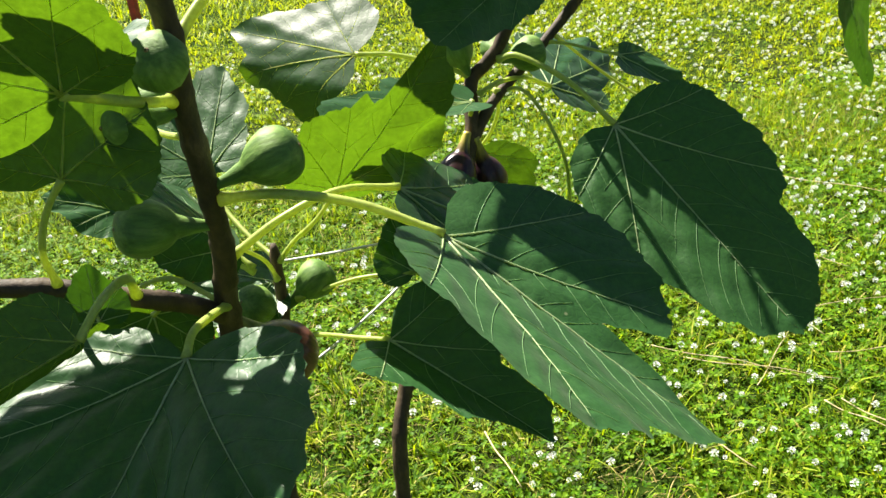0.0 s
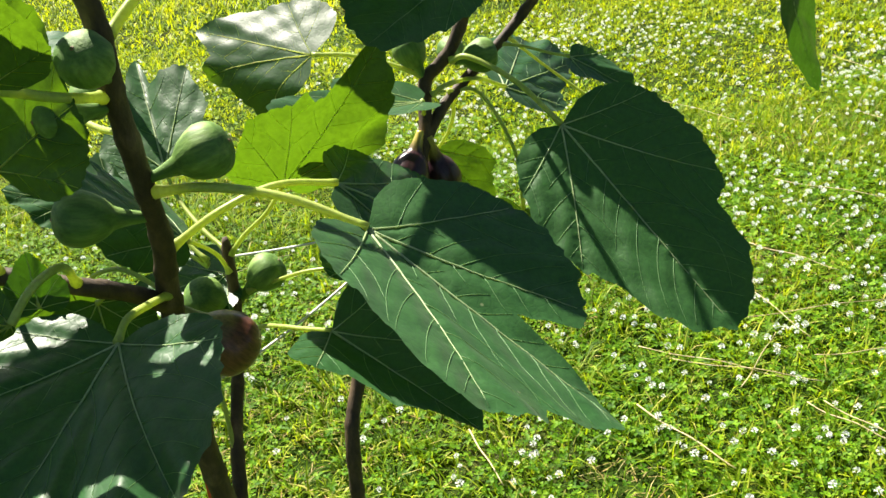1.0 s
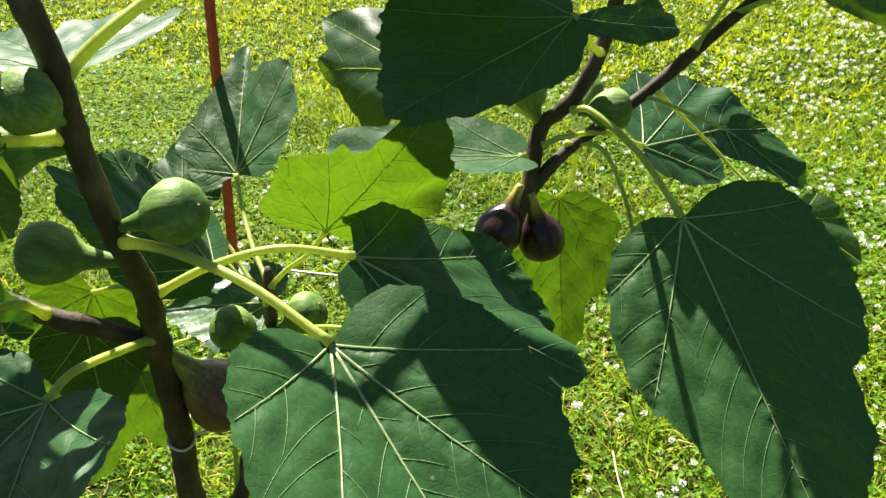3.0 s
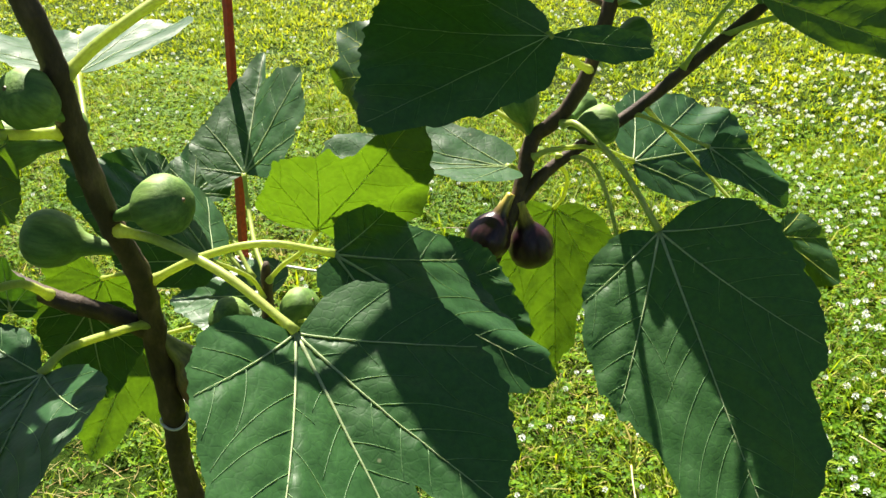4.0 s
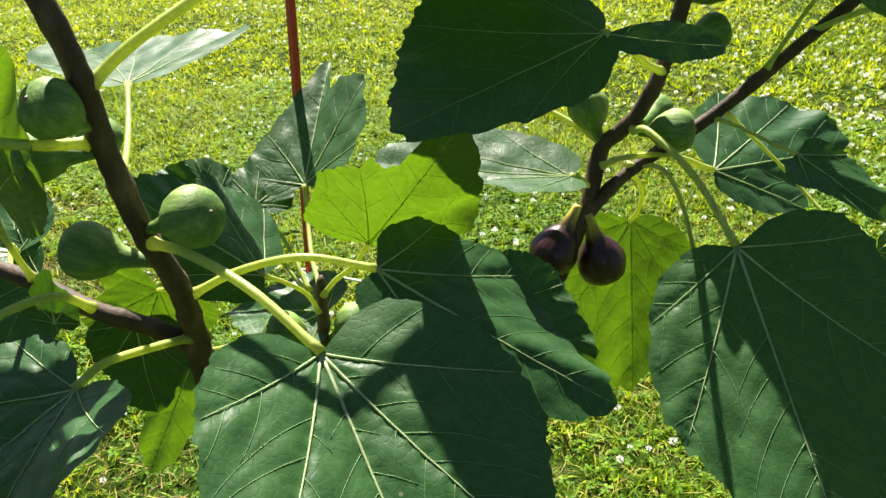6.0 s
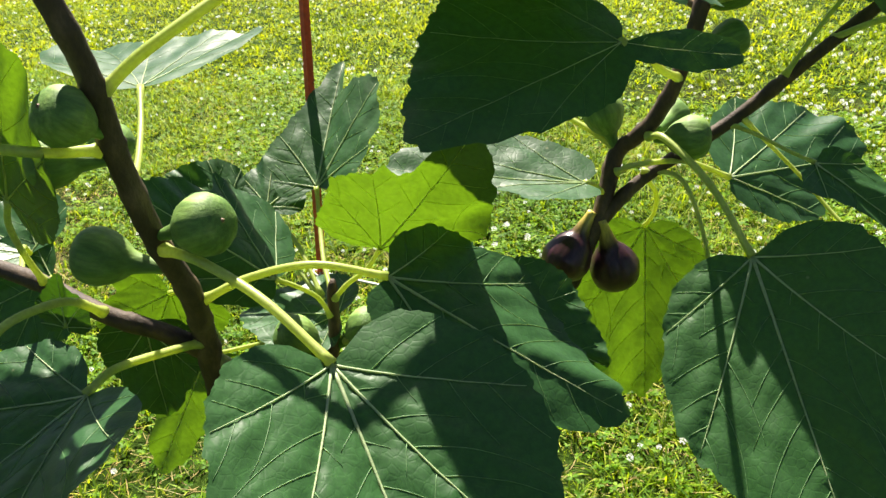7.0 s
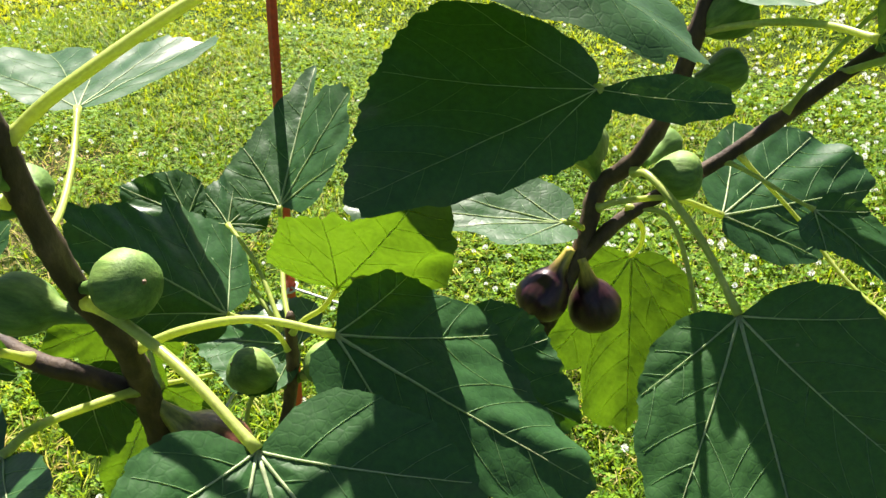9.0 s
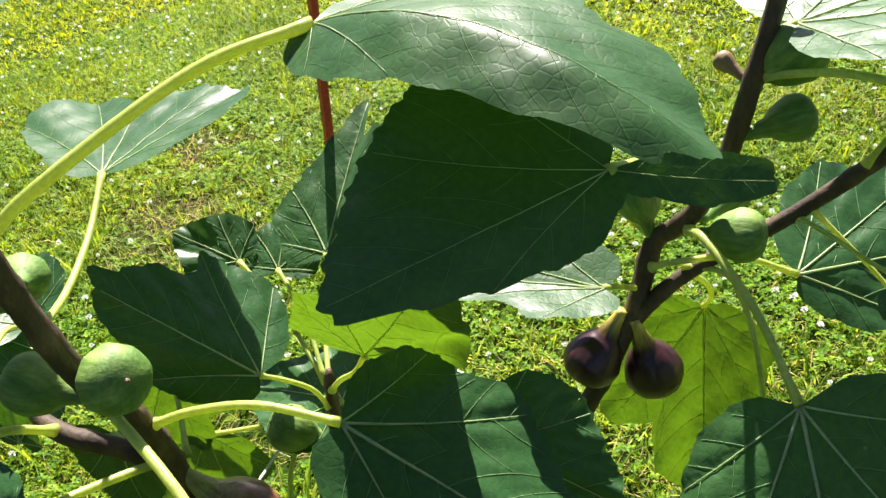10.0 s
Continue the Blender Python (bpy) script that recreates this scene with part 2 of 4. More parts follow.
def tube(line, radii, sides, closed=True, wobble=0.0, seed=0):
    """Vertices and faces of a tube along a line."""
    rnd = np.random.RandomState(seed)
    n = len(line)
    verts, faces = [], []
    ref = np.array((0.3, -0.5, 0.81))
    ways = np.gradient(line, axis=0)
    for i in range(n):
        w = ways[i] / (np.linalg.norm(ways[i]) + 1e-9)
        s = np.cross(w, ref)
        s /= np.linalg.norm(s) + 1e-9
        u = np.cross(s, w)
        for k in range(sides):
            a = 2 * math.pi * k / sides
            r = radii[i] * (1 + wobble * rnd.uniform(-1, 1))
            verts.append(line[i] + r * (math.cos(a) * s + math.sin(a) * u))
    for i in range(n - 1):
        for k in range(sides):
            k2 = (k + 1) % sides
            faces.append((i * sides + k, i * sides + k2, (i + 1) * sides + k2, (i + 1) * sides + k))
    if closed:
        faces.append(tuple(range(sides - 1, -1, -1)))
        faces.append(tuple((n - 1) * sides + k for k in range(sides)))
    return verts, faces


class Builder:
    """Collects pieces of one mesh."""
    def __init__(self):
        self.v, self.f = [], []

    def add(self, verts, faces):
        o = len(self.v)
        self.v.extend(verts)
        self.f.extend(tuple(i + o for i in f) for f in faces)


TREE = tagged(new("fig_tree"), "young multi-stemmed fig tree with lobed leaves and ripening figs", "tree")
TREE.location = (-0.03, 0.68, 0.0)
bpy.context.view_layer.update()


def profile(table, angle):
    """Reach of the leaf's edge at an angle from the midrib, from a few (degrees, millimetres)."""
    if angle <= table[0][0]:
        return table[0][1] / 1000
    for (a0, r0), (a1, r1) in zip(table, table[1:]):
        if angle <= a1:
            t = (angle - a0) / (a1 - a0)
            t = t * t * (3 - 2 * t) * 0.6 + t * 0.4
            return (r0 + (r1 - r0) * t) / 1000
    return table[-1][1] / 1000


leaf_count = [0]


def fig_leaf(base, tip, side_a, side_b, edge_a, edge_b, ribs_a, ribs_b, droop=0.0, cup=0.0, wave=0.003, label="", twist=0.0, arch=0.0, rib=1.0, relief=0.45, curl_a=0.0, curl_b=0.0, ruffle=0.003, young=False):
    """A fig leaf: the blade bends along its midrib, the halves a and b fold against each other; ribs: degrees of the
    side ribs; young: a backlit leaf, made of the more see-through copies of leaf and vein.
    """
    leaf_count[0] += 1
    seed = leaf_count[0]
    rnd = random.Random(seed)
    B, T = np.array(base, float), np.array(tip, float)
    L = np.linalg.norm(T - B)
    d = (T - B) / L
    sides = []
    for s in (side_a, side_b):
        s = np.array(s, float)
        s = s - d * (s @ d)
        sides.append(s / np.linalg.norm(s))
    sa, sb = sides
    up = np.cross(d, sa - sb)
    up /= np.linalg.norm(up)
    if up[2] < 0:
        up = -up
    phase = [rnd.uniform(0, 6.28) for _ in range(4)]
    ruffle *= min(1.0, L / 0.2)

    def places(angle, r, lift=0.0):
        """Points of the blade; angles in degrees, positive on side a."""
        angle, r = np.asarray(angle, float), np.asarray(r, float)
        x, y = r * np.cos(np.radians(angle)), r * np.sin(np.radians(angle))
        s = np.abs(y)
        k = (s / (s + 0.004))[:, None]          # soft crease at the midrib
        on_a = (y >= 0)[:, None]
        flat = (sa - sb) / np.linalg.norm(sa - sb)
        way = np.where(on_a, sa, sb) * k + np.where(on_a, flat, -flat) * (1 - k)
        p = B + d * x[:, None] + way * s[:, None]
        q = r / L
        h = -droop * np.maximum(x, 0) ** 2 / L + cup * s * s / L
        h += wave * q * q * (np.sin(angle * 0.11 + phase[0]) + 0.7 * np.sin(angle * 0.23 + phase[1]) * q)
        h += ruffle * np.minimum(q, 1.2) ** 3 * (np.sin(angle * 0.31 + phase[2]) + 0.8 * np.sin(angle * 0.53 + phase[3]))
        h += 0.0006 * np.sin(x * 150 + phase[2]) * np.sin(y * 170 + phase[3]) * np.minimum(1, q * 3)
        h += twist * x * y / L
        h -= np.where(y >= 0, curl_a, curl_b) * np.maximum(0.0, s - 0.03) ** 2 / L
        qx = np.clip(x / L, 0, 1)
        h += arch * 4 * qx * (1 - qx)
        return p + up * (h + lift)[:, None]

    def reach(angle):
        r = profile(edge_a, angle) if angle >= 0 else profile(edge_b, -angle)
        return r * (1 + 0.006 * math.sin(angle * 1.55 + seed) + 0.009 * math.sin(angle * 0.83 + 2 * seed) + 0.004 * math.sin(angle * 4.1 + 2 * seed) * math.sin(angle * 0.31 + seed))

    lim_a, lim_b = edge_a[-1][0], edge_b[-1][0]

    def polar(x, y):
        return math.degrees(math.atan2(y, x)), math.hypot(x, y)

    def inside(x, y, margin=0.985):
        a, r = polar(x, y)
        return -lim_b < a < lim_a and r < reach(a) * margin

    # ribs: the midrib and the side ribs, with finer ones branching off them in curves towards the edge
    mains = [0] + list(ribs_a) + [-r for r in ribs_b]
    size = L / 0.2
    thick, thin = [], []
    for m in mains:
        R = reach(m) * 0.97
        bend = rnd.uniform(-3, 3) + (0 if m == 0 else 4 if m > 0 else -4)
        pts = []
        for k in range(17):
            q = k / 16
            a = radians(m - bend * (1 - q) * (0 if m == 0 else 1))
            pts.append((R * q * math.cos(a), R * q * math.sin(a)))
        strong = 1.0 if m == 0 else 0.8 if abs(m) < 60 else 0.6
        thick.append((pts, 0.00125 * size ** 0.5 * strong, 0.00022))
        count = max(3, int(R / 0.024))
        room = {g: min([abs(o - m) / 2 + 2 for o in mains if (o - m) * g > 0] + [90]) for g in (-1, 1)}
        for k in range(1, count + 1):
            for sgn in (-1, 1):
                q = (k - (0.35 if sgn > 0 else 0.0) + rnd.uniform(-0.12, 0.12)) / (count + 0.6)
                if q < 0.1:
                    continue
                a0 = radians(m - bend * (1 - q) * (0 if m == 0 else 1))
                x, y = R * q * math.cos(a0), R * q * math.sin(a0)
                at = a0 + sgn * radians(58 - 14 * q + rnd.uniform(-5, 5))
                run, path = 0.0, [(x, y)]
                longest = R * (0.75 - 0.4 * q)
                curl = rnd.uniform(1.4, 2.8)
                while run < longest:
                    at -= sgn * radians(curl)
                    x, y = x + 0.005 * math.cos(at), y + 0.005 * math.sin(at)
                    run += 0.005
                    aa = polar(x, y)[0]
                    if not inside(x, y) or (aa - m) * sgn > room[sgn] or any(o != m and abs(aa - o) < 3.5 for o in mains):
                        break
                    path.append((x, y))
                if len(path) > 2:
                    thin.append((path, 0.00030 * size ** 0.5 * (1 - 0.3 * q), 0.00012))

    # blade: sunk along the ribs, bulging between them
    big = L > 0.08
    rings, half = (62, 176) if big else (24, 70)
    angles = np.concatenate((np.linspace(-lim_b, 0, half)[:-1], np.linspace(0, lim_a, half)))
    grid = [(a, reach(a) * (k / rings) ** 0.85) for a in angles for k in range(1, rings + 1)]
    ga = np.array(grid)
    gx, gy = ga[:, 1] * np.cos(np.radians(ga[:, 0])), ga[:, 1] * np.sin(np.radians(ga[:, 0]))

    def gap(paths, gx, gy):
        pts = np.concatenate([np.array(p[0]) for p in paths]) if paths else np.array([(9.0, 9.0)])
        out = np.full(len(gx), 9.0)
        for k in range(0, len(pts), 200):
            c = pts[k:k + 200]
            out = np.minimum(out, np.sqrt((gx[:, None] - c[:, 0]) ** 2 + (gy[:, None] - c[:, 1]) ** 2).min(1))
        return out

    far_main, far_thin = gap(thick, gx, gy), gap(thin, gx, gy)
    sink = relief * (0.0017 * np.exp(-(far_main / 0.0055) ** 2) + 0.0007 * np.exp(-(far_thin / 0.0040) ** 2))
    verts = np.concatenate((places([0], [0], np.array([-0.0017 * relief])), places(ga[:, 0], ga[:, 1], -sink)))
    faces = []
    for i in range(len(angles) - 1):
        p, q = 1 + i * rings, 1 + (i + 1) * rings
        faces.append((0, p, q))
        for k in range(rings - 1):
            faces.append((p + k, p + k + 1, q + k + 1, q + k))
    ob = mesh_object("leaf", verts, faces, BACKLIT_LEAF if young else LEAF, TREE, label)

    net = Builder()
    for paths, sides_, proud in ((thick, 6, 0.0004), (thin, 4, 0.0003)):
        if paths is thin:
            count_main = len(net.f)
        for path, r0, r1 in paths:
            px_, py_ = np.array(path).T
            lift = (0.0 if young else proud) - relief * (0.0017 * np.exp(-(gap(thick, px_, py_) / 0.0055) ** 2) + (0.0007 if paths is thin else 0.0))
            line = places(np.degrees(np.arctan2(py_, px_)), np.hypot(px_, py_), lift)
            net.add(*tube(line, rib * (r1 + (r0 - r1) * np.linspace(1, 0, len(line)) ** (1.5 if paths is thick else 1.0)), sides_, True))
    ribs = mesh_object("venation", net.v, net.f, BACKLIT_VEIN if young else VEIN, ob)
    ribs.data.materials.append(BACKLIT_FINE if young else FINE_VEIN)
    ribs.data.polygons.foreach_set("material_index", [0] * count_main + [1] * (len(net.f) - count_main))
    return ob


def petiole(leaf, points, r0=0.0030, r1=0.0024):
    line = spline(points, 8)
    q = np.linspace(0, 1, len(line))
    radii = r0 + (r1 - r0) * q + 0.0016 * np.exp(-(q / 0.05) ** 2) + 0.0008 * np.exp(-((1 - q) / 0.06) ** 2)
    v, f = tube(line, radii, 10)
    return mesh_object("petiole", v, f, PETIOLE, leaf)


def stem(name, points, seed, nodes=0.045, label=""):
    """A woody stem with leaf scars: points with radius."""
    line4 = spline(points, 14)
    line, radii = line4[:, :3], line4[:, 3].copy()
    run = np.concatenate(([0], np.cumsum(np.linalg.norm(np.diff(line, axis=0), axis=1))))
    fine = np.linspace(0, run[-1], int(run[-1] / 0.004) + 2)
    line = np.stack([np.interp(fine, run, line[:, k]) for k in range(3)], 1)
    radii = np.interp(fine, run, radii)
    rnd = random.Random(seed)
    at = rnd.uniform(0, nodes)
    while at < run[-1]:
        radii *= 1 + 0.13 * np.exp(-((fine - at) / 0.0035) ** 2)
        at += nodes * rnd.uniform(0.6, 1.3)
    radii *= 1 + 0.03 * np.sin(fine * 90 + seed)
    v, f = tube(line, radii, 14, True, 0.035, seed)
    return mesh_object(name, v, f, BARK, TREE, label)


def fig(neck, centre, diameter, mat, label="", stretch=1.0, thick=0.0040, swell=1.7):
    """A fig: neck at its stalk, round belly with its middle at centre, small eye at the end."""
    N, C = Vector(neck), Vector(centre)
    z = (C - N).normalized()
    reach_ = (C - N).length
    R = diameter / 2
    total = reach_ + R * 0.95 * stretch
    rot = z.to_track_quat("Z", "Y").to_matrix().to_4x4()
    rows, seg = 30, 32
    verts, faces = [], []
    for i in range(rows + 1):
        q = i / rows
        z_ = total * (1 - (1 - q) ** 1.35)
        t = min(1.0, z_ / reach_)
        narrow = thick + 0.75 * R * t ** swell
        low = (reach_ - z_) / (R * 1.06) if z_ < reach_ else (z_ - reach_) / (total - reach_)
        ball = R * math.sqrt(max(0.0, 1 - min(1.0, low) ** 2.1))
        fade = 1.0 if z_ < reach_ else math.sqrt(max(0.0, 1 - low ** 4))
        r = ((narrow * fade) ** 3.2 + ball ** 3.2) ** (1 / 3.2) if q < 1 else 0.0008
        r *= R / (R ** 3.2 + (thick + 0.75 * R) ** 3.2) ** (1 / 3.2)
        for k in range(seg):
            a = 2 * math.pi * k / seg
            rib = 1 + 0.018 * math.cos(9 * a + 1.3) * math.sin(math.pi * q) + 0.012 * math.sin(4 * a + q * 3)
            verts.append(Vector((r * rib * math.cos(a), r * rib * math.sin(a), z_)))
    for i in range(rows):
        for k in range(seg):
            k2 = (k + 1) % seg
            faces.append((i * seg + k, i * seg + k2, (i + 1) * seg + k2, (i + 1) * seg + k))
    faces.append(tuple(range(seg - 1, -1, -1)))
    me = bpy.data.meshes.new("fig")
    me.from_pydata(verts, [], faces)
    me.materials.append(mat)
    me.polygons.foreach_set("use_smooth", [True] * len(me.polygons))
    ob = new("fig", me)
    m = Matrix.Translation(N) @ rot
    ob.parent = TREE
    ob.matrix_parent_inverse = TREE.matrix_world.inverted()
    ob.matrix_basis = m
    if label:
        ob["label"] = label
    # the eye: a small ring of scales
    ring = Builder()
    for j in range(7):
        a = 2 * math.pi * j / 7
        c = Vector((0.0018 * math.cos(a), 0.0018 * math.sin(a), total - 0.0006))
        e = Vector((0.0004 * math.cos(a), 0.0004 * math.sin(a), total + 0.0010))
        s = Vector((-math.sin(a), math.cos(a), 0)) * 0.0009
        ring.add([c - s, c + s, e, c * 1.0 + Vector((0.001 * math.cos(a), 0.001 * math.sin(a), -0.0008))], [(0, 1, 2), (0, 2, 3), (1, 3, 2), (0, 3, 1)])
    eye_ = bpy.data.meshes.new("eye_scales")
    eye_.from_pydata([tuple(v) for v in ring.v], [], ring.f)
    eye_.materials.append(BUD)
    eo = new("eye_scales", eye_)
    eo.parent = ob
    return ob


# ---- stems ----
stem("stem", [(-0.050, 0.70, -0.03, 0.013), (-0.058, 0.66, 0.30, 0.0115), (-0.078, 0.60, 0.65, 0.0105), (-0.088, 0.572, 0.86, 0.0095), (-0.083, 0.567, 0.94, 0.0088), (-0.081, 0.563, 1.023, 0.0088), (-0.070, 0.550, 1.076, 0.0078), (-0.064, 0.528, 1.130, 0.0074), (-0.062, 0.515, 1.190, 0.0075), (-0.058, 0.507, 1.240, 0.0072), (-0.064, 0.497, 1.29, 0.0066), (-0.078, 0.488, 1.35, 0.0058)], 1, label="dark brown woody stem with leaf scars")
stem("branch", [(-0.081, 0.563, 1.020, 0.0075), (-0.100, 0.545, 1.042, 0.0068), (-0.125, 0.523, 1.063, 0.0062), (-0.178, 0.515, 1.082, 0.0062), (-0.27, 0.50, 1.10, 0.0055)], 2, 0.06)
stem("shoot", [(-0.083, 0.592, 0.78, 0.0065), (-0.080, 0.625, 0.85, 0.0058), (-0.072, 0.665, 0.915, 0.0052), (-0.068, 0.682, 0.964, 0.0050), (-0.067, 0.688, 1.004, 0.0045), (-0.067, 0.690, 1.015, 0.002)], 3, 0.03)
stem("stem", [(-0.01, 0.69, -0.03, 0.0092), (0.000, 0.675, 0.40, 0.0081), (0.006, 0.680, 0.74, 0.0072), (0.024, 0.717, 0.843, 0.0069), (0.087, 0.780, 0.970, 0.0071), (0.113, 0.812, 1.045, 0.0067), (0.119, 0.833, 1.090, 0.0066), (0.134, 0.834, 1.106, 0.0064), (0.150, 0.834, 1.124, 0.0061), (0.166, 0.838, 1.158, 0.0059), (0.178, 0.850, 1.210, 0.0057), (0.188, 0.870, 1.275, 0.0050)], 4, label="dark brown woody stem with leaf scars")
stem("branch", [(0.110, 0.806, 1.035, 0.0055), (0.140, 0.832, 1.072, 0.0052), (0.199, 0.870, 1.115, 0.0052), (0.263, 0.892, 1.175, 0.0047), (0.35, 0.93, 1.255, 0.0042)], 5, 0.06)

# ---- leaves: base, tip, ways of the two halves, edge of each half; young marks backlit ones ----
leaf_r = fig_leaf((0.241, 0.770, 1.054), (0.354, 0.621, 0.913), (-0.871, -0.409, -0.271), (0.850, 0.182, 0.494),
    [(0, 238), (7, 226), (13, 203), (17, 178), (21, 160), (28, 149), (35, 136), (46, 112), (60, 84), (78, 62), (95, 40), (112, 22)],
    [(0, 238), (4, 238), (10, 219), (16, 198), (19, 178), (23, 154), (27, 158), (34, 144), (42, 129), (52, 109), (65, 91), (83, 73), (96, 52), (110, 28)], [30, 62], [32, 72], relief=0.8, label="large dark green fig leaf, hanging")
petiole(leaf_r, [(0.147, 0.829, 1.111), (0.165, 0.815, 1.115), (0.205, 0.793, 1.092), (0.241, 0.770, 1.054)])
leaf_c = fig_leaf((0.079, 0.507, 1.088), (0.223, 0.405, 0.984), (-0.375, -0.867, 0.329), (0.635, 0.761, 0.135),
    [(0, 205), (8, 196), (13, 186), (17, 172), (21, 178), (29, 172), (37, 168), (45, 140), (51, 115), (62, 95), (76, 80), (92, 64), (110, 45), (125, 25)],
    [(0, 205), (3, 180), (6, 160), (9, 120), (10.5, 110), (13, 126), (16, 150), (20, 152), (30, 145), (45, 128), (60, 110), (75, 90), (90, 68), (108, 50), (122, 28)], [32, 70], [22, 60], relief=0.8, label="large dark green fig leaf with one deep notch")
petiole(leaf_c, [(-0.058, 0.528, 1.122), (-0.02, 0.522, 1.123), (0.03, 0.515, 1.112), (0.079, 0.507, 1.088)], 0.0034, 0.0027)
leaf_m = fig_leaf((0.050, 0.607, 1.084), (0.190, 0.664, 0.973), (0.043, -0.912, -0.407), (-0.196, 0.952, 0.236),
    [(0, 186), (6, 172), (14, 140), (22, 105), (32, 80), (45, 62), (65, 45), (90, 30), (110, 20)],
    [(0, 186), (4, 174), (10, 154), (17, 137), (30, 122), (40, 115), (46, 106), (51, 88), (56, 80), (66, 74), (78, 66), (92, 45), (110, 25)], [30], [35, 70], wave=0.006, relief=0.8, label="dark green fig leaf with curled edge")
petiole(leaf_m, [(-0.068, 0.557, 1.068), (-0.03, 0.567, 1.088), (0.01, 0.585, 1.096), (0.050, 0.607, 1.084)])
leaf_y = fig_leaf((-0.005, 0.677, 1.061), (0.098, 0.651, 1.164), (-0.685, -0.452, 0.571), (0.648, 0.572, -0.503),
    [(0, 151), (4, 140), (7, 121), (12, 95), (16, 92), (23, 102), (28, 88), (40, 84), (52, 77), (62, 64), (75, 56), (95, 52), (112, 40), (125, 22)],
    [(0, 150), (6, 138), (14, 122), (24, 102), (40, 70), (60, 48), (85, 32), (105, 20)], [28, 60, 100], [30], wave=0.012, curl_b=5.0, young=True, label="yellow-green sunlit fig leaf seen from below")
petiole(leaf_y, [(-0.064, 0.686, 1.000), (-0.047, 0.684, 1.018), (-0.024, 0.680, 1.037), (-0.005, 0.677, 1.061)], 0.0022, 0.0018)
leaf_g = fig_leaf((-0.126, 0.758, 1.060), (-0.166, 0.873, 1.148), (-0.90, -0.41, 0.13), (0.96, 0.13, 0.24),
    [(0, 144), (9, 108), (20, 84), (37, 67), (62, 60), (79, 42), (112, 33), (126, 18)],
    [(0, 144), (4, 106), (7, 106), (12, 114), (22, 117), (33, 93), (46, 78), (52, 60), (75, 42), (110, 25)], [40, 85], [24, 55], label="grey-green fig leaf standing upright")
petiole(leaf_g, [(-0.068, 0.688, 1.004), (-0.09, 0.71, 1.016), (-0.115, 0.742, 1.035), (-0.126, 0.758, 1.060)], 0.0022, 0.0018)
leaf_d = fig_leaf((-0.085, 0.646, 1.034), (-0.149, 0.593, 1.118), (-0.280, -0.701, -0.656), (-0.458, 0.867, 0.195),
    [(0, 125), (6, 120), (12, 106), (20, 85), (32, 76), (45, 58), (67, 34), (95, 22), (120, 12)],
    [(0, 130), (5, 136), (10, 119), (22, 107), (28, 90), (35, 87), (42, 102), (53, 90), (64, 84), (76, 80), (88, 64), (99, 45), (115, 25)], [32], [42, 78], label="green fig leaf with pointed lobe")
petiole(leaf_d, [(-0.068, 0.682, 0.985), (-0.072, 0.675, 1.005), (-0.079, 0.660, 1.022), (-0.085, 0.646, 1.034)], 0.0020, 0.0018)
leaf_w = fig_leaf((-0.161, 0.626, 1.187), (-0.227, 0.701, 1.190), (-0.75, -0.66, 0.08), (0.75, 0.66, 0.12),
    [(0, 98), (6, 120), (14, 142), (22, 156), (30, 152), (38, 142), (44, 122), (50, 92), (57, 58), (75, 30), (100, 14)],
    [(0, 98), (4, 122), (14, 124), (30, 126), (40, 128), (47, 122), (55, 112), (62, 82), (70, 50), (85, 26), (105, 12)], [18, 42], [28, 46], wave=0.002, relief=0.15, ruffle=0.0008, rib=0.7, label="fig leaf lying flat, shining in the sun")
petiole(leaf_w, [(-0.063, 0.519, 1.166), (-0.092, 0.551, 1.163), (-0.128, 0.590, 1.170), (-0.161, 0.626, 1.187)], 0.0024, 0.0020)
leaf_u = fig_leaf((0.168, 0.708, 1.215), (0.089, 0.588, 1.186), (0.55, -0.20, -0.75), (-0.70, 0.46, 0.52),
    [(0, 149), (4, 144), (9, 114), (17, 84), (30, 57), (50, 40), (75, 20), (100, 14), (122, 24), (136, 54), (147, 80), (156, 78), (166, 48), (173, 18)],
    [(0, 149), (4, 144), (19, 128), (31, 121), (41, 115), (53, 110), (65, 102), (75, 82), (87, 56), (100, 36), (115, 22), (130, 12)], [20, 150], [35, 70], rib=0.35, relief=0.15, ruffle=0.0015, label="large dark green fig leaf with drooping edge")
petiole(leaf_u, [(0.166, 0.836, 1.156), (0.164, 0.80, 1.172), (0.166, 0.755, 1.198), (0.168, 0.708, 1.215)])
leaf_h = fig_leaf((0.116, 0.778, 1.089), (-0.010, 0.704, 1.110), (0.53, -0.85, 0.03), (-0.32, 0.80, 0.40),
    [(0, 150), (5, 146), (10, 140), (12, 118), (15, 92), (18, 68), (28, 60), (39, 60), (55, 42), (80, 30), (105, 24), (130, 14)],
    [(0, 150), (8, 142), (13, 124), (17, 104), (22, 84), (27, 84), (33, 84), (39, 80), (47, 66), (55, 50), (75, 36), (100, 26), (130, 14)], [12, 45], [14, 42], wave=0.004, relief=0.3, ruffle=0.002, rib=0.6, label="wrinkled fig leaf shining grey in the sun")
petiole(leaf_h, [(0.114, 0.820, 1.062), (0.116, 0.806, 1.072), (0.117, 0.792, 1.082), (0.116, 0.778, 1.089)], 0.0022, 0.0018)
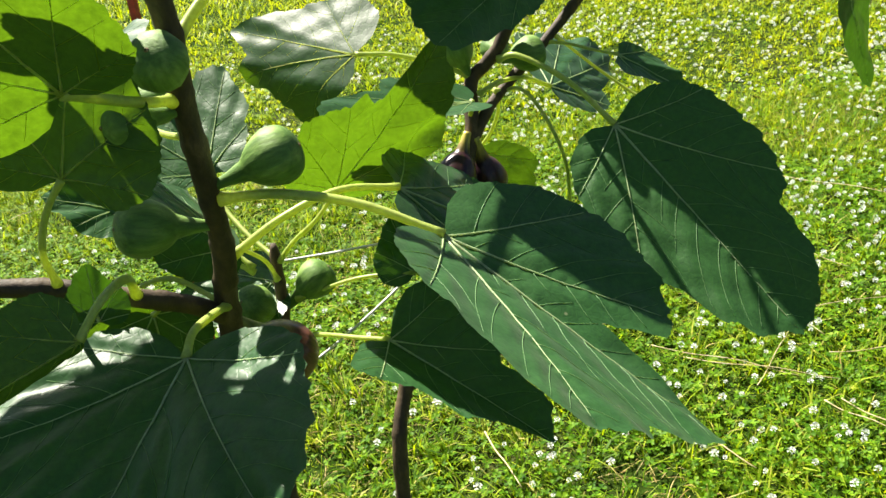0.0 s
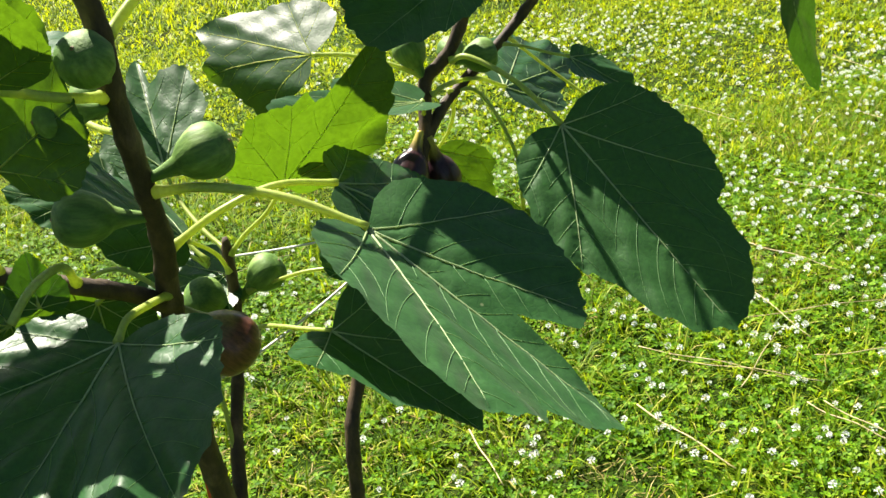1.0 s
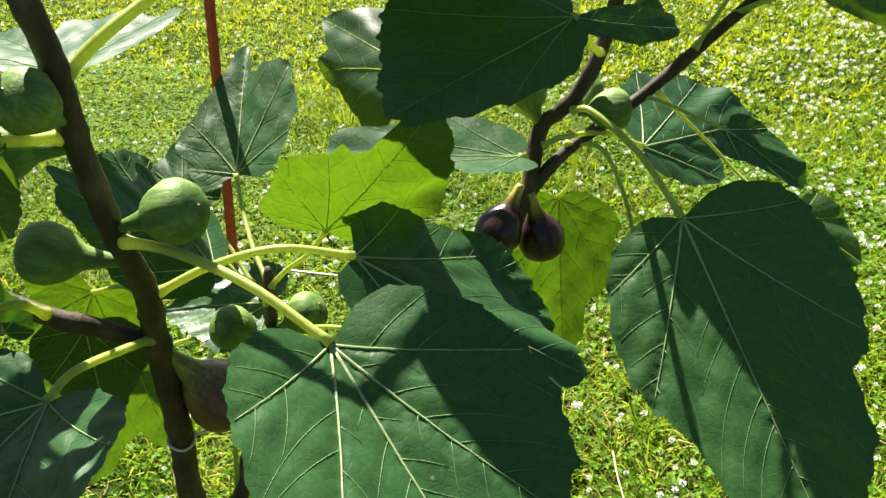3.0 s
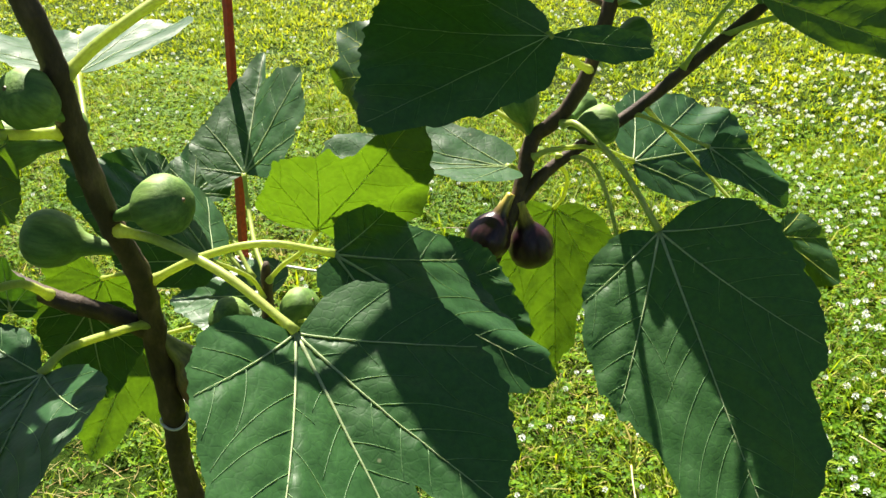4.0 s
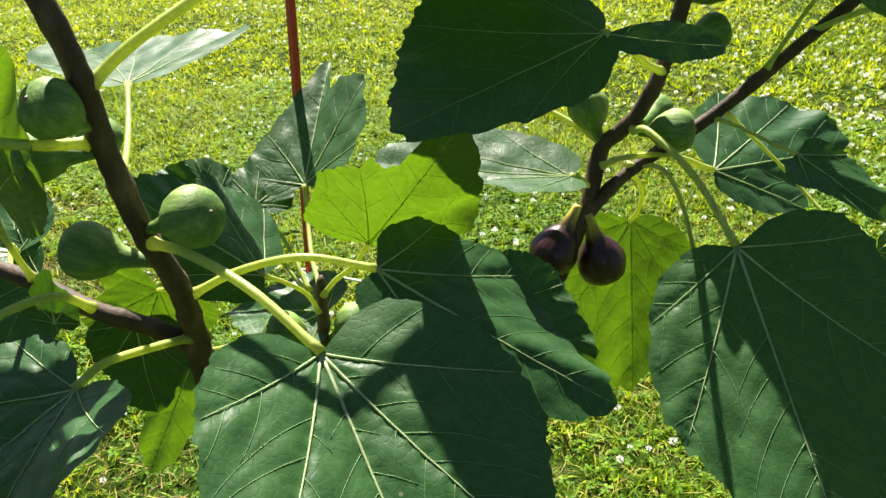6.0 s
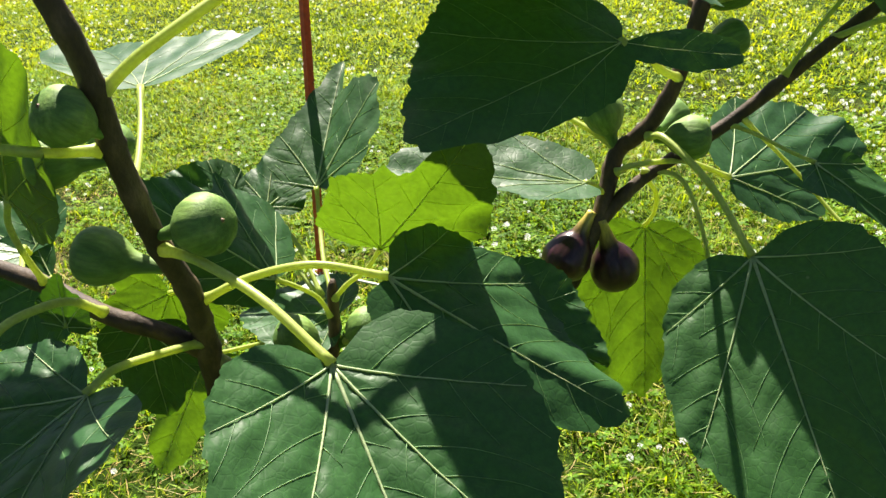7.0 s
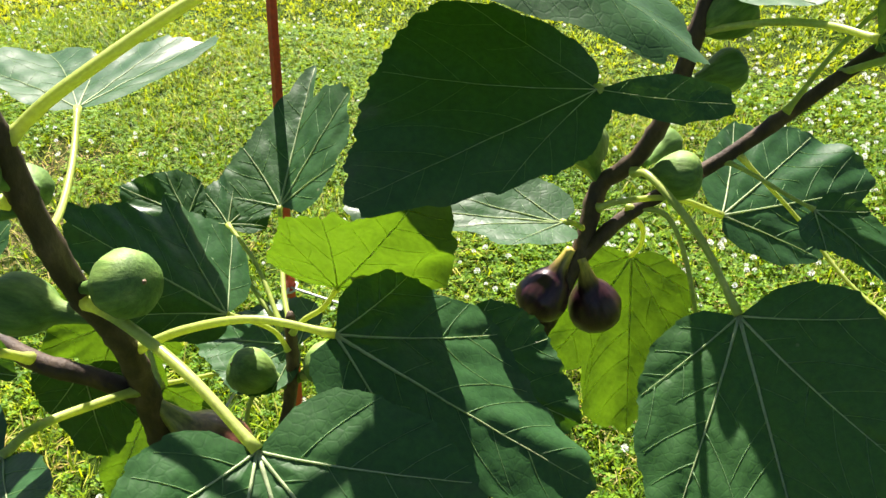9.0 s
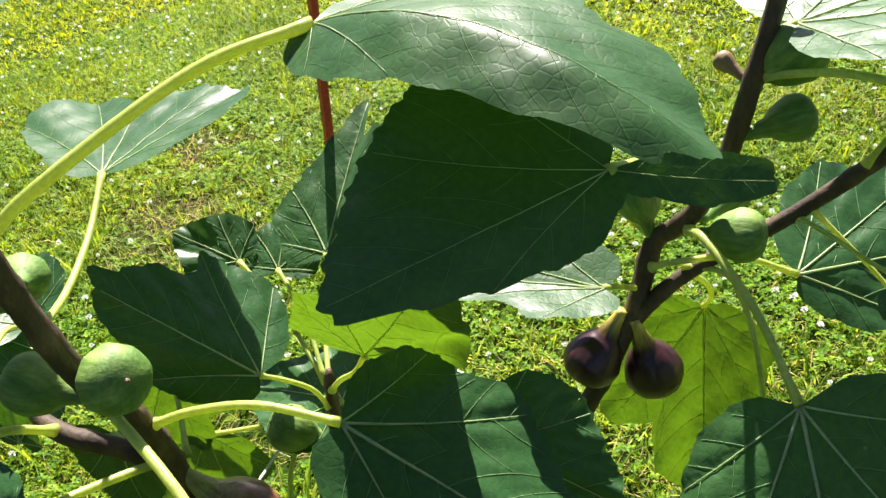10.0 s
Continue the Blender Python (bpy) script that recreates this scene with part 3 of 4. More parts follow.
leaf_n = fig_leaf((0.122, 0.900, 0.999), (0.136, 0.868, 0.836), (-0.94, -0.33, 0.08), (0.97, -0.16, 0.16),
    [(0, 166), (8, 166), (13, 158), (18, 132), (21, 112), (27, 122), (33, 130), (42, 126), (54, 96), (66, 62), (92, 40), (112, 20)],
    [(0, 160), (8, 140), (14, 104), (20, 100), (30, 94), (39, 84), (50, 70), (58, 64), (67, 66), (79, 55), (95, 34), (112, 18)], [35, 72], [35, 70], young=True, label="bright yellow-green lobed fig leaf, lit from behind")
petiole(leaf_n, [(0.142, 0.835, 1.075), (0.144, 0.860, 1.05), (0.135, 0.885, 1.02), (0.122, 0.900, 0.999)], 0.0022, 0.0018)
leaf_e = fig_leaf((0.199, 0.874, 1.066), (0.279, 0.985, 1.052), (0.51, -0.45, -0.73), (-0.66, 0.53, 0.53),
    [(0, 146), (3, 136), (18, 90), (29, 90), (48, 62), (65, 36), (90, 20), (112, 12)],
    [(0, 148), (4, 152), (16, 146), (27, 134), (43, 106), (54, 98), (68, 72), (85, 40), (112, 16)], [32], [25, 55], label="dark green fig leaf")
petiole(leaf_e, [(0.125, 0.820, 1.082), (0.14, 0.82, 1.090), (0.17, 0.85, 1.085), (0.199, 0.874, 1.066)], 0.0024, 0.0020)
leaf_s = fig_leaf((0.264, 0.852, 1.095), (0.323, 0.854, 1.056), (-0.156, -0.944, -0.290), (0.45, 0.75, 0.30),
    [(0, 80), (6, 70), (20, 40), (40, 30), (78, 28), (105, 18)], [(0, 80), (8, 72), (20, 55), (38, 40), (69, 24), (95, 14)], [45], [40], label="small young fig leaf")
petiole(leaf_s, [(0.199, 0.868, 1.112), (0.22, 0.862, 1.108), (0.245, 0.856, 1.100), (0.264, 0.852, 1.095)], 0.0017, 0.0013)
leaf_v = fig_leaf((0.014, 0.843, 1.129), (-0.116, 0.929, 1.151), (-0.42, -0.45, -0.75), (0.57, 0.588, 0.612),
    [(0, 155), (10, 125), (19, 132), (30, 100), (45, 86), (61, 84), (68, 64), (85, 40), (110, 20)],
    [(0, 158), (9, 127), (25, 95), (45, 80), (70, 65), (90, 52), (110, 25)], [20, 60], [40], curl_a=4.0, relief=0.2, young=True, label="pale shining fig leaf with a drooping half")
petiole(leaf_v, [(0.120, 0.833, 1.096), (0.09, 0.835, 1.112), (0.05, 0.84, 1.125), (0.014, 0.843, 1.129)], 0.0024, 0.0020)
leaf_l = fig_leaf((0.025, 0.603, 0.960), (0.141, 0.510, 0.914), (-0.503, -0.792, 0.347), (0.637, 0.504, 0.584),
    [(0, 150), (8, 120), (21, 104), (28, 80), (38, 66), (55, 66), (78, 68), (95, 36), (115, 18)],
    [(0, 150), (6, 142), (11, 130), (16, 108), (19, 92), (30, 84), (45, 77), (65, 71), (86, 64), (103, 48), (118, 24)], [60], [25, 75], label="dark green fig leaf in shade")
petiole(leaf_l, [(-0.070, 0.672, 0.925), (-0.04, 0.65, 0.945), (0.0, 0.62, 0.955), (0.025, 0.603, 0.960)], 0.0020, 0.0018)
leaf_b = fig_leaf((-0.084, 0.466, 1.048), (-0.119, 0.361, 1.014), (0.899, -0.373, 0.230), (-0.949, 0.257, 0.184),
    [(0, 150), (15, 150), (30, 155), (45, 160), (55, 145), (62, 133), (71, 113), (78, 97), (92, 84), (103, 68), (115, 42), (130, 20)],
    [(0, 150), (15, 140), (30, 128), (45, 126), (59, 117), (70, 96), (82, 76), (95, 62), (108, 45), (122, 22)], [45, 85], [45, 85], relief=0.8, label="large dark green fig leaf with sun flecks")
petiole(leaf_b, [(-0.079, 0.556, 1.032), (-0.082, 0.53, 1.040), (-0.084, 0.49, 1.051), (-0.084, 0.466, 1.048)], 0.0030, 0.0026)

LOBED_A = [(0, 1.0), (8, 0.90), (16, 0.66), (22, 0.60), (30, 0.74), (40, 0.82), (50, 0.72), (62, 0.52), (75, 0.56), (90, 0.56), (105, 0.38), (125, 0.16)]
BROAD = [(0, 1.0), (10, 0.93), (22, 0.80), (36, 0.74), (50, 0.72), (65, 0.64), (82, 0.56), (100, 0.42), (122, 0.18)]


def simple_leaf(base, tip, a, b, kind, length, width=1.0, stalk=None, label="", r=0.002, slim_a=1.0, **more):
    edge = [(ang, 1000 * length * q * (1 + (width - 1) * min(1, ang / 40))) for ang, q in kind]
    base, tip = np.array(base), np.array(tip)
    tip = base + (tip - base) / np.linalg.norm(tip - base) * length
    ob = fig_leaf(base, tip, a, b, [(ang, v * (1 + (slim_a - 1) * min(1, ang / 30))) for ang, v in edge], edge, [40, 85], [40, 85], label=label, **more)
    if stalk:
        petiole(ob, list(stalk) + [tuple(base)], r, r * 0.85)
    return ob


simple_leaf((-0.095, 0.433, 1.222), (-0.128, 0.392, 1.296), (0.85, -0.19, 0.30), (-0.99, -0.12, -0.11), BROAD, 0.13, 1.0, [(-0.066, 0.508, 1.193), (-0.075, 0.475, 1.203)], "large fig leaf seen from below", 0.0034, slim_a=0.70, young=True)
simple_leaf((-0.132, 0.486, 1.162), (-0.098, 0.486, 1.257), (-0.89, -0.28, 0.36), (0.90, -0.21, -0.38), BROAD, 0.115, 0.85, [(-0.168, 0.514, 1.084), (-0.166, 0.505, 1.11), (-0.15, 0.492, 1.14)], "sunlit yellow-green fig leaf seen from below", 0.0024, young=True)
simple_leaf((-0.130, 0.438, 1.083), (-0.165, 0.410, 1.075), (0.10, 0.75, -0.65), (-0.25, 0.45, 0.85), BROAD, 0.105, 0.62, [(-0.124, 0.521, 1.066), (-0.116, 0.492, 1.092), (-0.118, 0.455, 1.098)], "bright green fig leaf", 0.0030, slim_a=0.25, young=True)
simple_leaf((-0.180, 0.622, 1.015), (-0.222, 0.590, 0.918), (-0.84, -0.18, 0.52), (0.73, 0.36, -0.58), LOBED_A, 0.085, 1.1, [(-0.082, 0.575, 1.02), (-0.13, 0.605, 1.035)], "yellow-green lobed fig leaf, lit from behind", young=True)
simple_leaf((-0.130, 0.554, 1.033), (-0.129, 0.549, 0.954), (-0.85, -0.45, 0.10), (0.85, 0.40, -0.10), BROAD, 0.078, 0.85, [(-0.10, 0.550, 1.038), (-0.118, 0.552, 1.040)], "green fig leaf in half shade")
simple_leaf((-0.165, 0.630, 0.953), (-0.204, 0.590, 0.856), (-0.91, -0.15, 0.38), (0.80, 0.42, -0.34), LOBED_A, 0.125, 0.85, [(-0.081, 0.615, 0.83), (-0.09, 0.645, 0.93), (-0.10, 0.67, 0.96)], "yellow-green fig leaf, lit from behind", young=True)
simple_leaf((0.076, 0.691, 1.013), (0.152, 0.720, 0.971), (0.05, 0.78, 0.62), (-0.01, -0.81, -0.58), BROAD, 0.095, 1.0, [(0.088, 0.782, 0.972), (0.07, 0.73, 1.0)], "green fig leaf")
leaf_top = fig_leaf((0.031, 0.668, 1.288), (0.234, 0.686, 1.244), (-0.05, -0.82, -0.57), (-0.02, 0.96, -0.12),
    [(0, 206), (6, 190), (12, 146), (18, 108), (26, 80), (40, 58), (60, 40), (90, 26), (120, 14)],
    [(0, 206), (10, 186), (16, 172), (19, 145), (24, 132), (30, 136), (36, 152), (46, 150), (60, 128), (80, 88), (110, 30)], [25, 60], [33, 65], arch=0.03, rib=0.35, relief=0.15, ruffle=0.0015, label="large dark green fig leaf arching over the others")
petiole(leaf_top, [(-0.056, 0.511, 1.226), (-0.036, 0.54, 1.248), (0.0, 0.615, 1.280), (0.031, 0.668, 1.288)], 0.0036, 0.0030)
simple_leaf((-0.075, 0.700, 0.975), (-0.160, 0.680, 0.970), (0.23, -0.92, -0.32), (-0.24, 0.94, 0.24), BROAD, 0.095, 0.9, [(-0.068, 0.683, 0.958)], "grey-green fig leaf lying flat")
simple_leaf((-0.172, 0.741, 1.041), (-0.195, 0.790, 1.080), (-0.82, -0.55, -0.17), (0.55, 0.83, 0.01), BROAD, 0.058, 1.0, [(-0.09, 0.70, 0.99), (-0.13, 0.725, 1.02)], "small grey-green fig leaf")
simple_leaf((-0.202, 0.727, 1.049), (-0.243, 0.708, 1.073), (0.15, -0.88, -0.45), (-0.08, 0.84, 0.54), BROAD, 0.06, 1.0, [(-0.09, 0.70, 0.985), (-0.15, 0.72, 1.02)], "small pale fig leaf")
simple_leaf((0.452, 0.800, 1.165), (0.500, 0.845, 1.050), (-0.50, -0.42, -0.32), (0.50, 0.45, 0.30), BROAD, 0.155, 0.42, [(0.34, 0.925, 1.245), (0.41, 0.86, 1.205)], "narrow hanging fig leaf", slim_a=0.55)
simple_leaf((0.338, 0.870, 1.214), (0.40, 0.86, 1.205), (0.0, -0.75, -0.40), (-0.10, 0.80, 0.45), BROAD, 0.09, 0.55, [(0.262, 0.892, 1.176), (0.285, 0.884, 1.189), (0.31, 0.877, 1.200)], "dark green fig leaf at the end of the branch", 0.0024)
simple_leaf((0.30, 0.90, 1.245), (0.36, 0.93, 1.30), (0.7, -0.6, 0.0), (-0.7, 0.6, 0.1), BROAD, 0.13, 0.9, [(0.234, 0.872, 1.152), (0.262, 0.882, 1.20)], "fig leaf overhead", 0.0018)
simple_leaf((0.291, 0.785, 1.232), (0.395, 0.727, 1.213), (-0.05, -0.25, -0.95), (0.05, 0.25, 0.95), BROAD, 0.13, 0.75, [(0.180, 0.852, 1.207), (0.225, 0.832, 1.222), (0.262, 0.806, 1.231)], "yellow-green fig leaf seen edge-on", 0.0024, slim_a=0.10, young=True)
simple_leaf((-0.105, 0.478, 1.330), (-0.18, 0.54, 1.338), (0.64, 0.77, 0.06), (-0.64, -0.77, 0.06), LOBED_A, 0.075, 0.9, [(-0.083, 0.487, 1.312), (-0.092, 0.483, 1.325)], "fig leaf at the top of the stem", 0.0030)
simple_leaf((0.195, 0.862, 1.236), (0.300, 0.965, 1.262), (-0.75, 0.65, 0.08), (0.75, -0.60, 0.08), BROAD, 0.155, 0.95, [(0.178, 0.850, 1.205), (0.182, 0.854, 1.222)], "fig leaf lying flat at the tip of the stem")
simple_leaf((-0.260, 0.577, 1.036), (-0.309, 0.528, 1.015), (0.60, -0.29, -0.75), (-0.66, 0.39, 0.64), BROAD, 0.09, 1.0, [(-0.15, 0.518, 1.073), (-0.21, 0.55, 1.05)], "green fig leaf")
simple_leaf((-0.284, 0.580, 1.053), (-0.361, 0.584, 1.071), (-0.02, -0.99, 0.15), (0.17, 0.85, 0.50), BROAD, 0.09, 1.0, [(-0.19, 0.513, 1.085), (-0.24, 0.55, 1.08)], "shining pale fig leaf")
simple_leaf((0.203, 0.808, 0.956), (0.248, 0.831, 0.814), (-0.56, 0.83, -0.04), (0.41, -0.91, -0.02), BROAD, 0.14, 0.6, [(0.14, 0.833, 1.08), (0.172, 0.84, 1.072), (0.20, 0.82, 1.015)], "yellow-green fig leaf hanging behind another", young=True)
simple_leaf((0.326, 0.838, 1.031), (0.368, 0.832, 1.005), (-0.39, -0.10, -0.85), (0.27, 0.80, 0.50), BROAD, 0.06, 0.9, [(0.205, 0.872, 1.118), (0.25, 0.875, 1.075), (0.29, 0.856, 1.045)], "yellow-green fig leaf half hidden behind a larger one", 0.0016, young=True)
simple_leaf((0.050, 0.655, 0.989), (0.038, 0.673, 1.023), (-0.96, -0.15, -0.25), (0.92, 0.38, 0.11), BROAD, 0.05, 1.0, [(-0.055, 0.68, 0.965), (0.0, 0.665, 0.985)], "small dark fig leaf", 0.0017)

# Added out of view as shade casters: the first over leaf_b, the second over leaf_y.
simple_leaf((-0.172, 0.590, 1.305), (-0.38, 0.583, 1.325), (0.05, -0.98, 0.06), (-0.05, 0.98, 0.06), BROAD, 0.17, 0.62, [(-0.084, 0.486, 1.31), (-0.105, 0.53, 1.312), (-0.14, 0.572, 1.31)], "unseen fig leaf added high on the stem to cast shade", 0.0028, slim_a=1.0)
simple_leaf((0.040, 0.810, 1.335), (-0.040, 0.752, 1.340), (0.58, -0.80, 0.05), (-0.58, 0.80, 0.05), BROAD, 0.09, 0.9, [(0.186, 0.866, 1.262), (0.14, 0.85, 1.31), (0.09, 0.83, 1.335)], "unseen fig leaf added high on the stem to cast shade", 0.0026)
simple_leaf((-0.146, 0.505, 1.058), (-0.145, 0.508, 1.09), (-0.9, -0.3, 0.1), (0.9, 0.2, -0.1), BROAD, 0.040, 0.9, [(-0.150, 0.517, 1.075), (-0.147, 0.508, 1.066)], "small young fig leaf on the branch", 0.0012)

# ---- figs ----
fig((-0.060, 0.528, 1.131), (-0.019, 0.528, 1.145), 0.0375, GREEN_FIG, "plump green fig")
fig((-0.066, 0.540, 1.100), (-0.106, 0.518, 1.113), 0.0385, GREEN_FIG, "plump green fig")
fig((-0.060, 0.508, 1.203), (-0.062, 0.489, 1.219), 0.034, GREEN_FIG, "round green fig")
fig((-0.060, 0.520, 1.196), (-0.081, 0.529, 1.188), 0.027, GREEN_FIG, "green fig half behind the stem")
fig((-0.064, 0.515, 1.185), (-0.090, 0.492, 1.188), 0.030, GREEN_FIG, "green fig in shade")
fig((-0.078, 0.566, 1.015), (-0.054, 0.583, 0.972), 0.052, BROWN_FIG, "large ripening brown-purple fig", thick=0.0055, swell=1.4)
fig((0.110, 0.806, 1.052), (0.095, 0.790, 1.017), 0.040, PURPLE_FIG, "ripe dark purple fig with yellow-green neck", thick=0.0045, swell=1.6)
fig((0.117, 0.808, 1.045), (0.124, 0.818, 0.999), 0.041, PURPLE_FIG, "ripe dark purple fig with yellow-green neck", thick=0.0045, swell=1.6)
fig((0.119, 0.833, 1.096), (0.109, 0.833, 1.124), 0.033, GREEN_FIG, "small green fig")
fig((0.150, 0.832, 1.108), (0.176, 0.837, 1.110), 0.034, GREEN_FIG, "small green fig")
fig((0.150, 0.842, 1.112), (0.148, 0.885, 1.108), 0.028, GREEN_FIG, "small green fig")
fig((-0.068, 0.682, 0.948), (-0.086, 0.657, 0.975), 0.036, GREEN_FIG, "small green fig")
fig((-0.067, 0.683, 0.955), (-0.037, 0.687, 0.978), 0.034, GREEN_FIG, "small green fig")
fig((0.178, 0.850, 1.204), (0.194, 0.862, 1.217), 0.036, GREEN_FIG, "round green fig")
fig((0.171, 0.842, 1.172), (0.196, 0.860, 1.180), 0.028, GREEN_FIG, "round green fig")
fig((0.172, 0.850, 1.205), (0.158, 0.853, 1.213), 0.012, BUD, "small brown bud")

# ---- stake and string ----
line = np.array([(-0.167 - 0.0143 * (z - 0.5), 0.733 + 0.154 * (z - 0.5), z) for z in np.linspace(-0.08, 1.262, 60)])
v, f = tube(line, np.full(len(line), 0.0046), 4, True, 0.02, 5)
stake = mesh_object("garden_stake", v, f, STAKE, smooth=False)
tagged(stake, "thin red metal garden stake pushed into the lawn beside the tree", "stake")


def string(a, b, sag):
    a, b = np.array(a), np.array(b)
    q = np.linspace(0, 1, 40)
    ln = a + (b - a) * q[:, None] - np.array((0, 0, sag)) * (4 * q * (1 - q))[:, None]
    return tube(ln, np.full(40, 0.0012), 5)


def knot(c, r):
    a = np.linspace(0, 2 * math.pi, 25)
    ln = np.stack((c[0] + r * np.cos(a), c[1] + r * np.sin(a), c[2] + 0.002 * np.sin(2 * a)), 1)
    return tube(ln, np.full(25, 0.0011), 5)


TIE_STAKE, TIE_R, TIE_A = (-0.173, 0.800, 0.945), (0.086, 0.779, 0.968), (-0.083, 0.567, 0.937)
twine = Builder()
for piece in (string(TIE_STAKE, TIE_R, 0.004), string(TIE_STAKE, TIE_A, 0.006), string(TIE_A, TIE_R, 0.010), knot(TIE_A, 0.0100), knot(TIE_R, 0.0098), knot(TIE_STAKE, 0.0075)):
    twine.add(*piece)
tagged(mesh_object("twine", twine.v, twine.f, STRING), "thin white string tied between the stems and the stake", "string")


# ---- ground ----
rng = np.random.RandomState(7)


def height(x, y):
    return 0.012 * np.sin(x * 1.3 + 0.4) * np.sin(y * 1.1) + 0.006 * np.sin(x * 5.1) * np.sin(y * 4.3 + 1)


def ground_sheet():
    coords = np.concatenate((-np.geomspace(400, 9, 14), np.linspace(-8.5, 8.5, 90), np.geomspace(9, 400, 14)))
    xs, ys = coords, coords + 3.0
    gx, gy = np.meshgrid(xs, ys)
    gz = height(gx, gy) * np.exp(-(np.hypot(gx, gy) / 25) ** 2)
    n, m = gx.shape[1], gx.shape[0]
    verts = np.stack((gx.ravel(), gy.ravel(), gz.ravel()), 1)
    faces = [(j * n + i, j * n + i + 1, (j + 1) * n + i + 1, (j + 1) * n + i) for j in range(m - 1) for i in range(n - 1)]
    ob = mesh_object("ground", verts, faces, SOIL)
    return tagged(ob, "lawn soil with short matted grass and bare earthy patches", "ground", kind="structure")


ground_sheet()


def stuff(name, verts, faces_flat, per_face, mat, label, category, smooth=False):
    """One big mesh from arrays."""
    me = bpy.data.meshes.new(name)
    nf = len(faces_flat) // per_face
    me.vertices.add(len(verts))
    me.vertices.foreach_set("co", np.asarray(verts, np.float32).ravel())
    me.loops.add(len(faces_flat))
    me.loops.foreach_set("vertex_index", np.asarray(faces_flat, np.int32))
    me.polygons.add(nf)
    me.polygons.foreach_set("loop_start", np.arange(0, nf * per_face, per_face, dtype=np.int32))
    me.polygons.foreach_set("loop_total", np.full(nf, per_face, np.int32))
    if smooth:
        me.polygons.foreach_set("use_smooth", np.ones(nf, bool))
    me.materials.append(mat)
    me.update(calc_edges=True)
    me.validate()
    return tagged(new(name, me), label, category, kind="stuff")


def blades(count, xr, yr, length, width, lean, keep=None, tuft=0):
    """Bent blades of grass: five vertices, a quad and a narrow top. tuft: blades that grow out of one root."""
    az = rng.uniform(0, 2 * np.pi, count)
    if tuft:
        own = rng.randint(0, count // tuft, count)
        spread = np.abs(rng.normal(0, 0.016, count))
        x = rng.uniform(*xr, count // tuft)[own] + np.cos(az) * spread
        y = rng.uniform(*yr, count // tuft)[own] + np.sin(az) * spread
        az += rng.normal(0, 0.6, count)
        tall = rng.uniform(0.55, 1.3, count // tuft)[own]
    else:
        x = rng.uniform(*xr, count)
        y = rng.uniform(*yr, count)
        tall = np.ones(count)
    if keep is not None:
        ok = keep(x, y)
        x, y, az, tall = x[ok], y[ok], az[ok], tall[ok]
    n = len(x)
    L = rng.uniform(*length, n) * (0.75 + 0.5 * noise2(x, y, 2.2)) * (0.45 + 1.1 * noise2(x, y, 41.0) * (0.6 + 0.8 * noise2(x, y, 13.0))) * tall
    W = rng.uniform(*width, n)
    tilt = rng.uniform(*lean, n)
    bx, by = np.cos(az), np.sin(az)
    side = np.stack((-by, bx, np.zeros(n)), 1)
    base = np.stack((x, y, height(x, y) - 0.004), 1)
    t1, t2 = tilt, tilt + rng.uniform(0.3, 0.9, n)
    w1 = np.stack((bx * np.sin(t1), by * np.sin(t1), np.cos(t1)), 1)
    w2 = np.stack((bx * np.sin(t2), by * np.sin(t2), np.cos(t2)), 1)
    mid = base + w1 * (L * 0.55)[:, None]
    tip = mid + w2 * (L * 0.45)[:, None]
    tip[:, 2] = np.maximum(tip[:, 2], 0.004)
    hw = (W / 2)[:, None]
    v = np.stack((base - side * hw, base + side * hw, mid + side * hw * 0.85, mid - side * hw * 0.85, tip), 1).reshape(-1, 3)
    o = (np.arange(n) * 5)[:, None]
    tri = np.concatenate((o + [[0, 1, 2]], o + [[0, 2, 3]], o + [[3, 2, 4]]), 1).ravel()
    return v, tri


def noise2(x, y, s):
    """Smooth patches between 0 and 1."""
    return 0.5 + 0.25 * (np.sin(x * s + 1.7 * np.sin(y * s * 0.7)) + np.sin(y * s * 1.13 + 1.3 * np.sin(x * s * 0.9 + 2)))


def in_view(x, y):
    """The fan of lawn that lies ahead of the tree."""
    return y > 0.33 * np.abs(x) - 0.7


def clover_share(x, y):
    """Clover grows in patches; more of it to the right of the tree."""
    p = noise2(x * 1.0 + 0.6 * np.sin(y * 2.3), y, 2.6)
    return np.clip((p - 0.28) * 2.4, 0.25, 0.95)


def clover(count, xr, yr, size, keep):
    x = rng.uniform(*xr, count)
    y = rng.uniform(*yr, count)
    ok = keep(x, y)
    x, y = x[ok], y[ok]
    n = len(x)
    s = rng.uniform(*size, n)
    h = rng.uniform(0.012, 0.045, n)
    az = rng.uniform(0, 2 * np.pi, n)
    c = np.stack((x, y, height(x, y) + h), 1)
    tilt = np.stack((rng.uniform(-0.4, 0.4, n), rng.uniform(-0.4, 0.4, n)), 1)
    vs, fs = [], []
    for k in range(3):
        a = az + k * 2.0944
        for r, da, up in ((0.0, 0, -0.1), (0.70, -0.70, 0.16), (1.05, -0.30, 0.10), (0.95, 0.0, 0.0), (1.05, 0.30, 0.10), (0.70, 0.70, 0.16)):
            dx, dy = np.cos(a + da) * r * s, np.sin(a + da) * r * s
            dz = up * s + dx * tilt[:, 0] + dy * tilt[:, 1]
            vs.append(c + np.stack((dx, dy, dz), 1))
        fs += [(6 * k, 6 * k + 1, 6 * k + 2), (6 * k, 6 * k + 2, 6 * k + 3), (6 * k, 6 * k + 3, 6 * k + 4), (6 * k, 6 * k + 4, 6 * k + 5)]
    v = np.stack(vs, 1).reshape(-1, 3)
    o = (np.arange(n) * 18)[:, None]
    tri = (o + np.array(fs).ravel()[None, :]).ravel()
    return v, tri


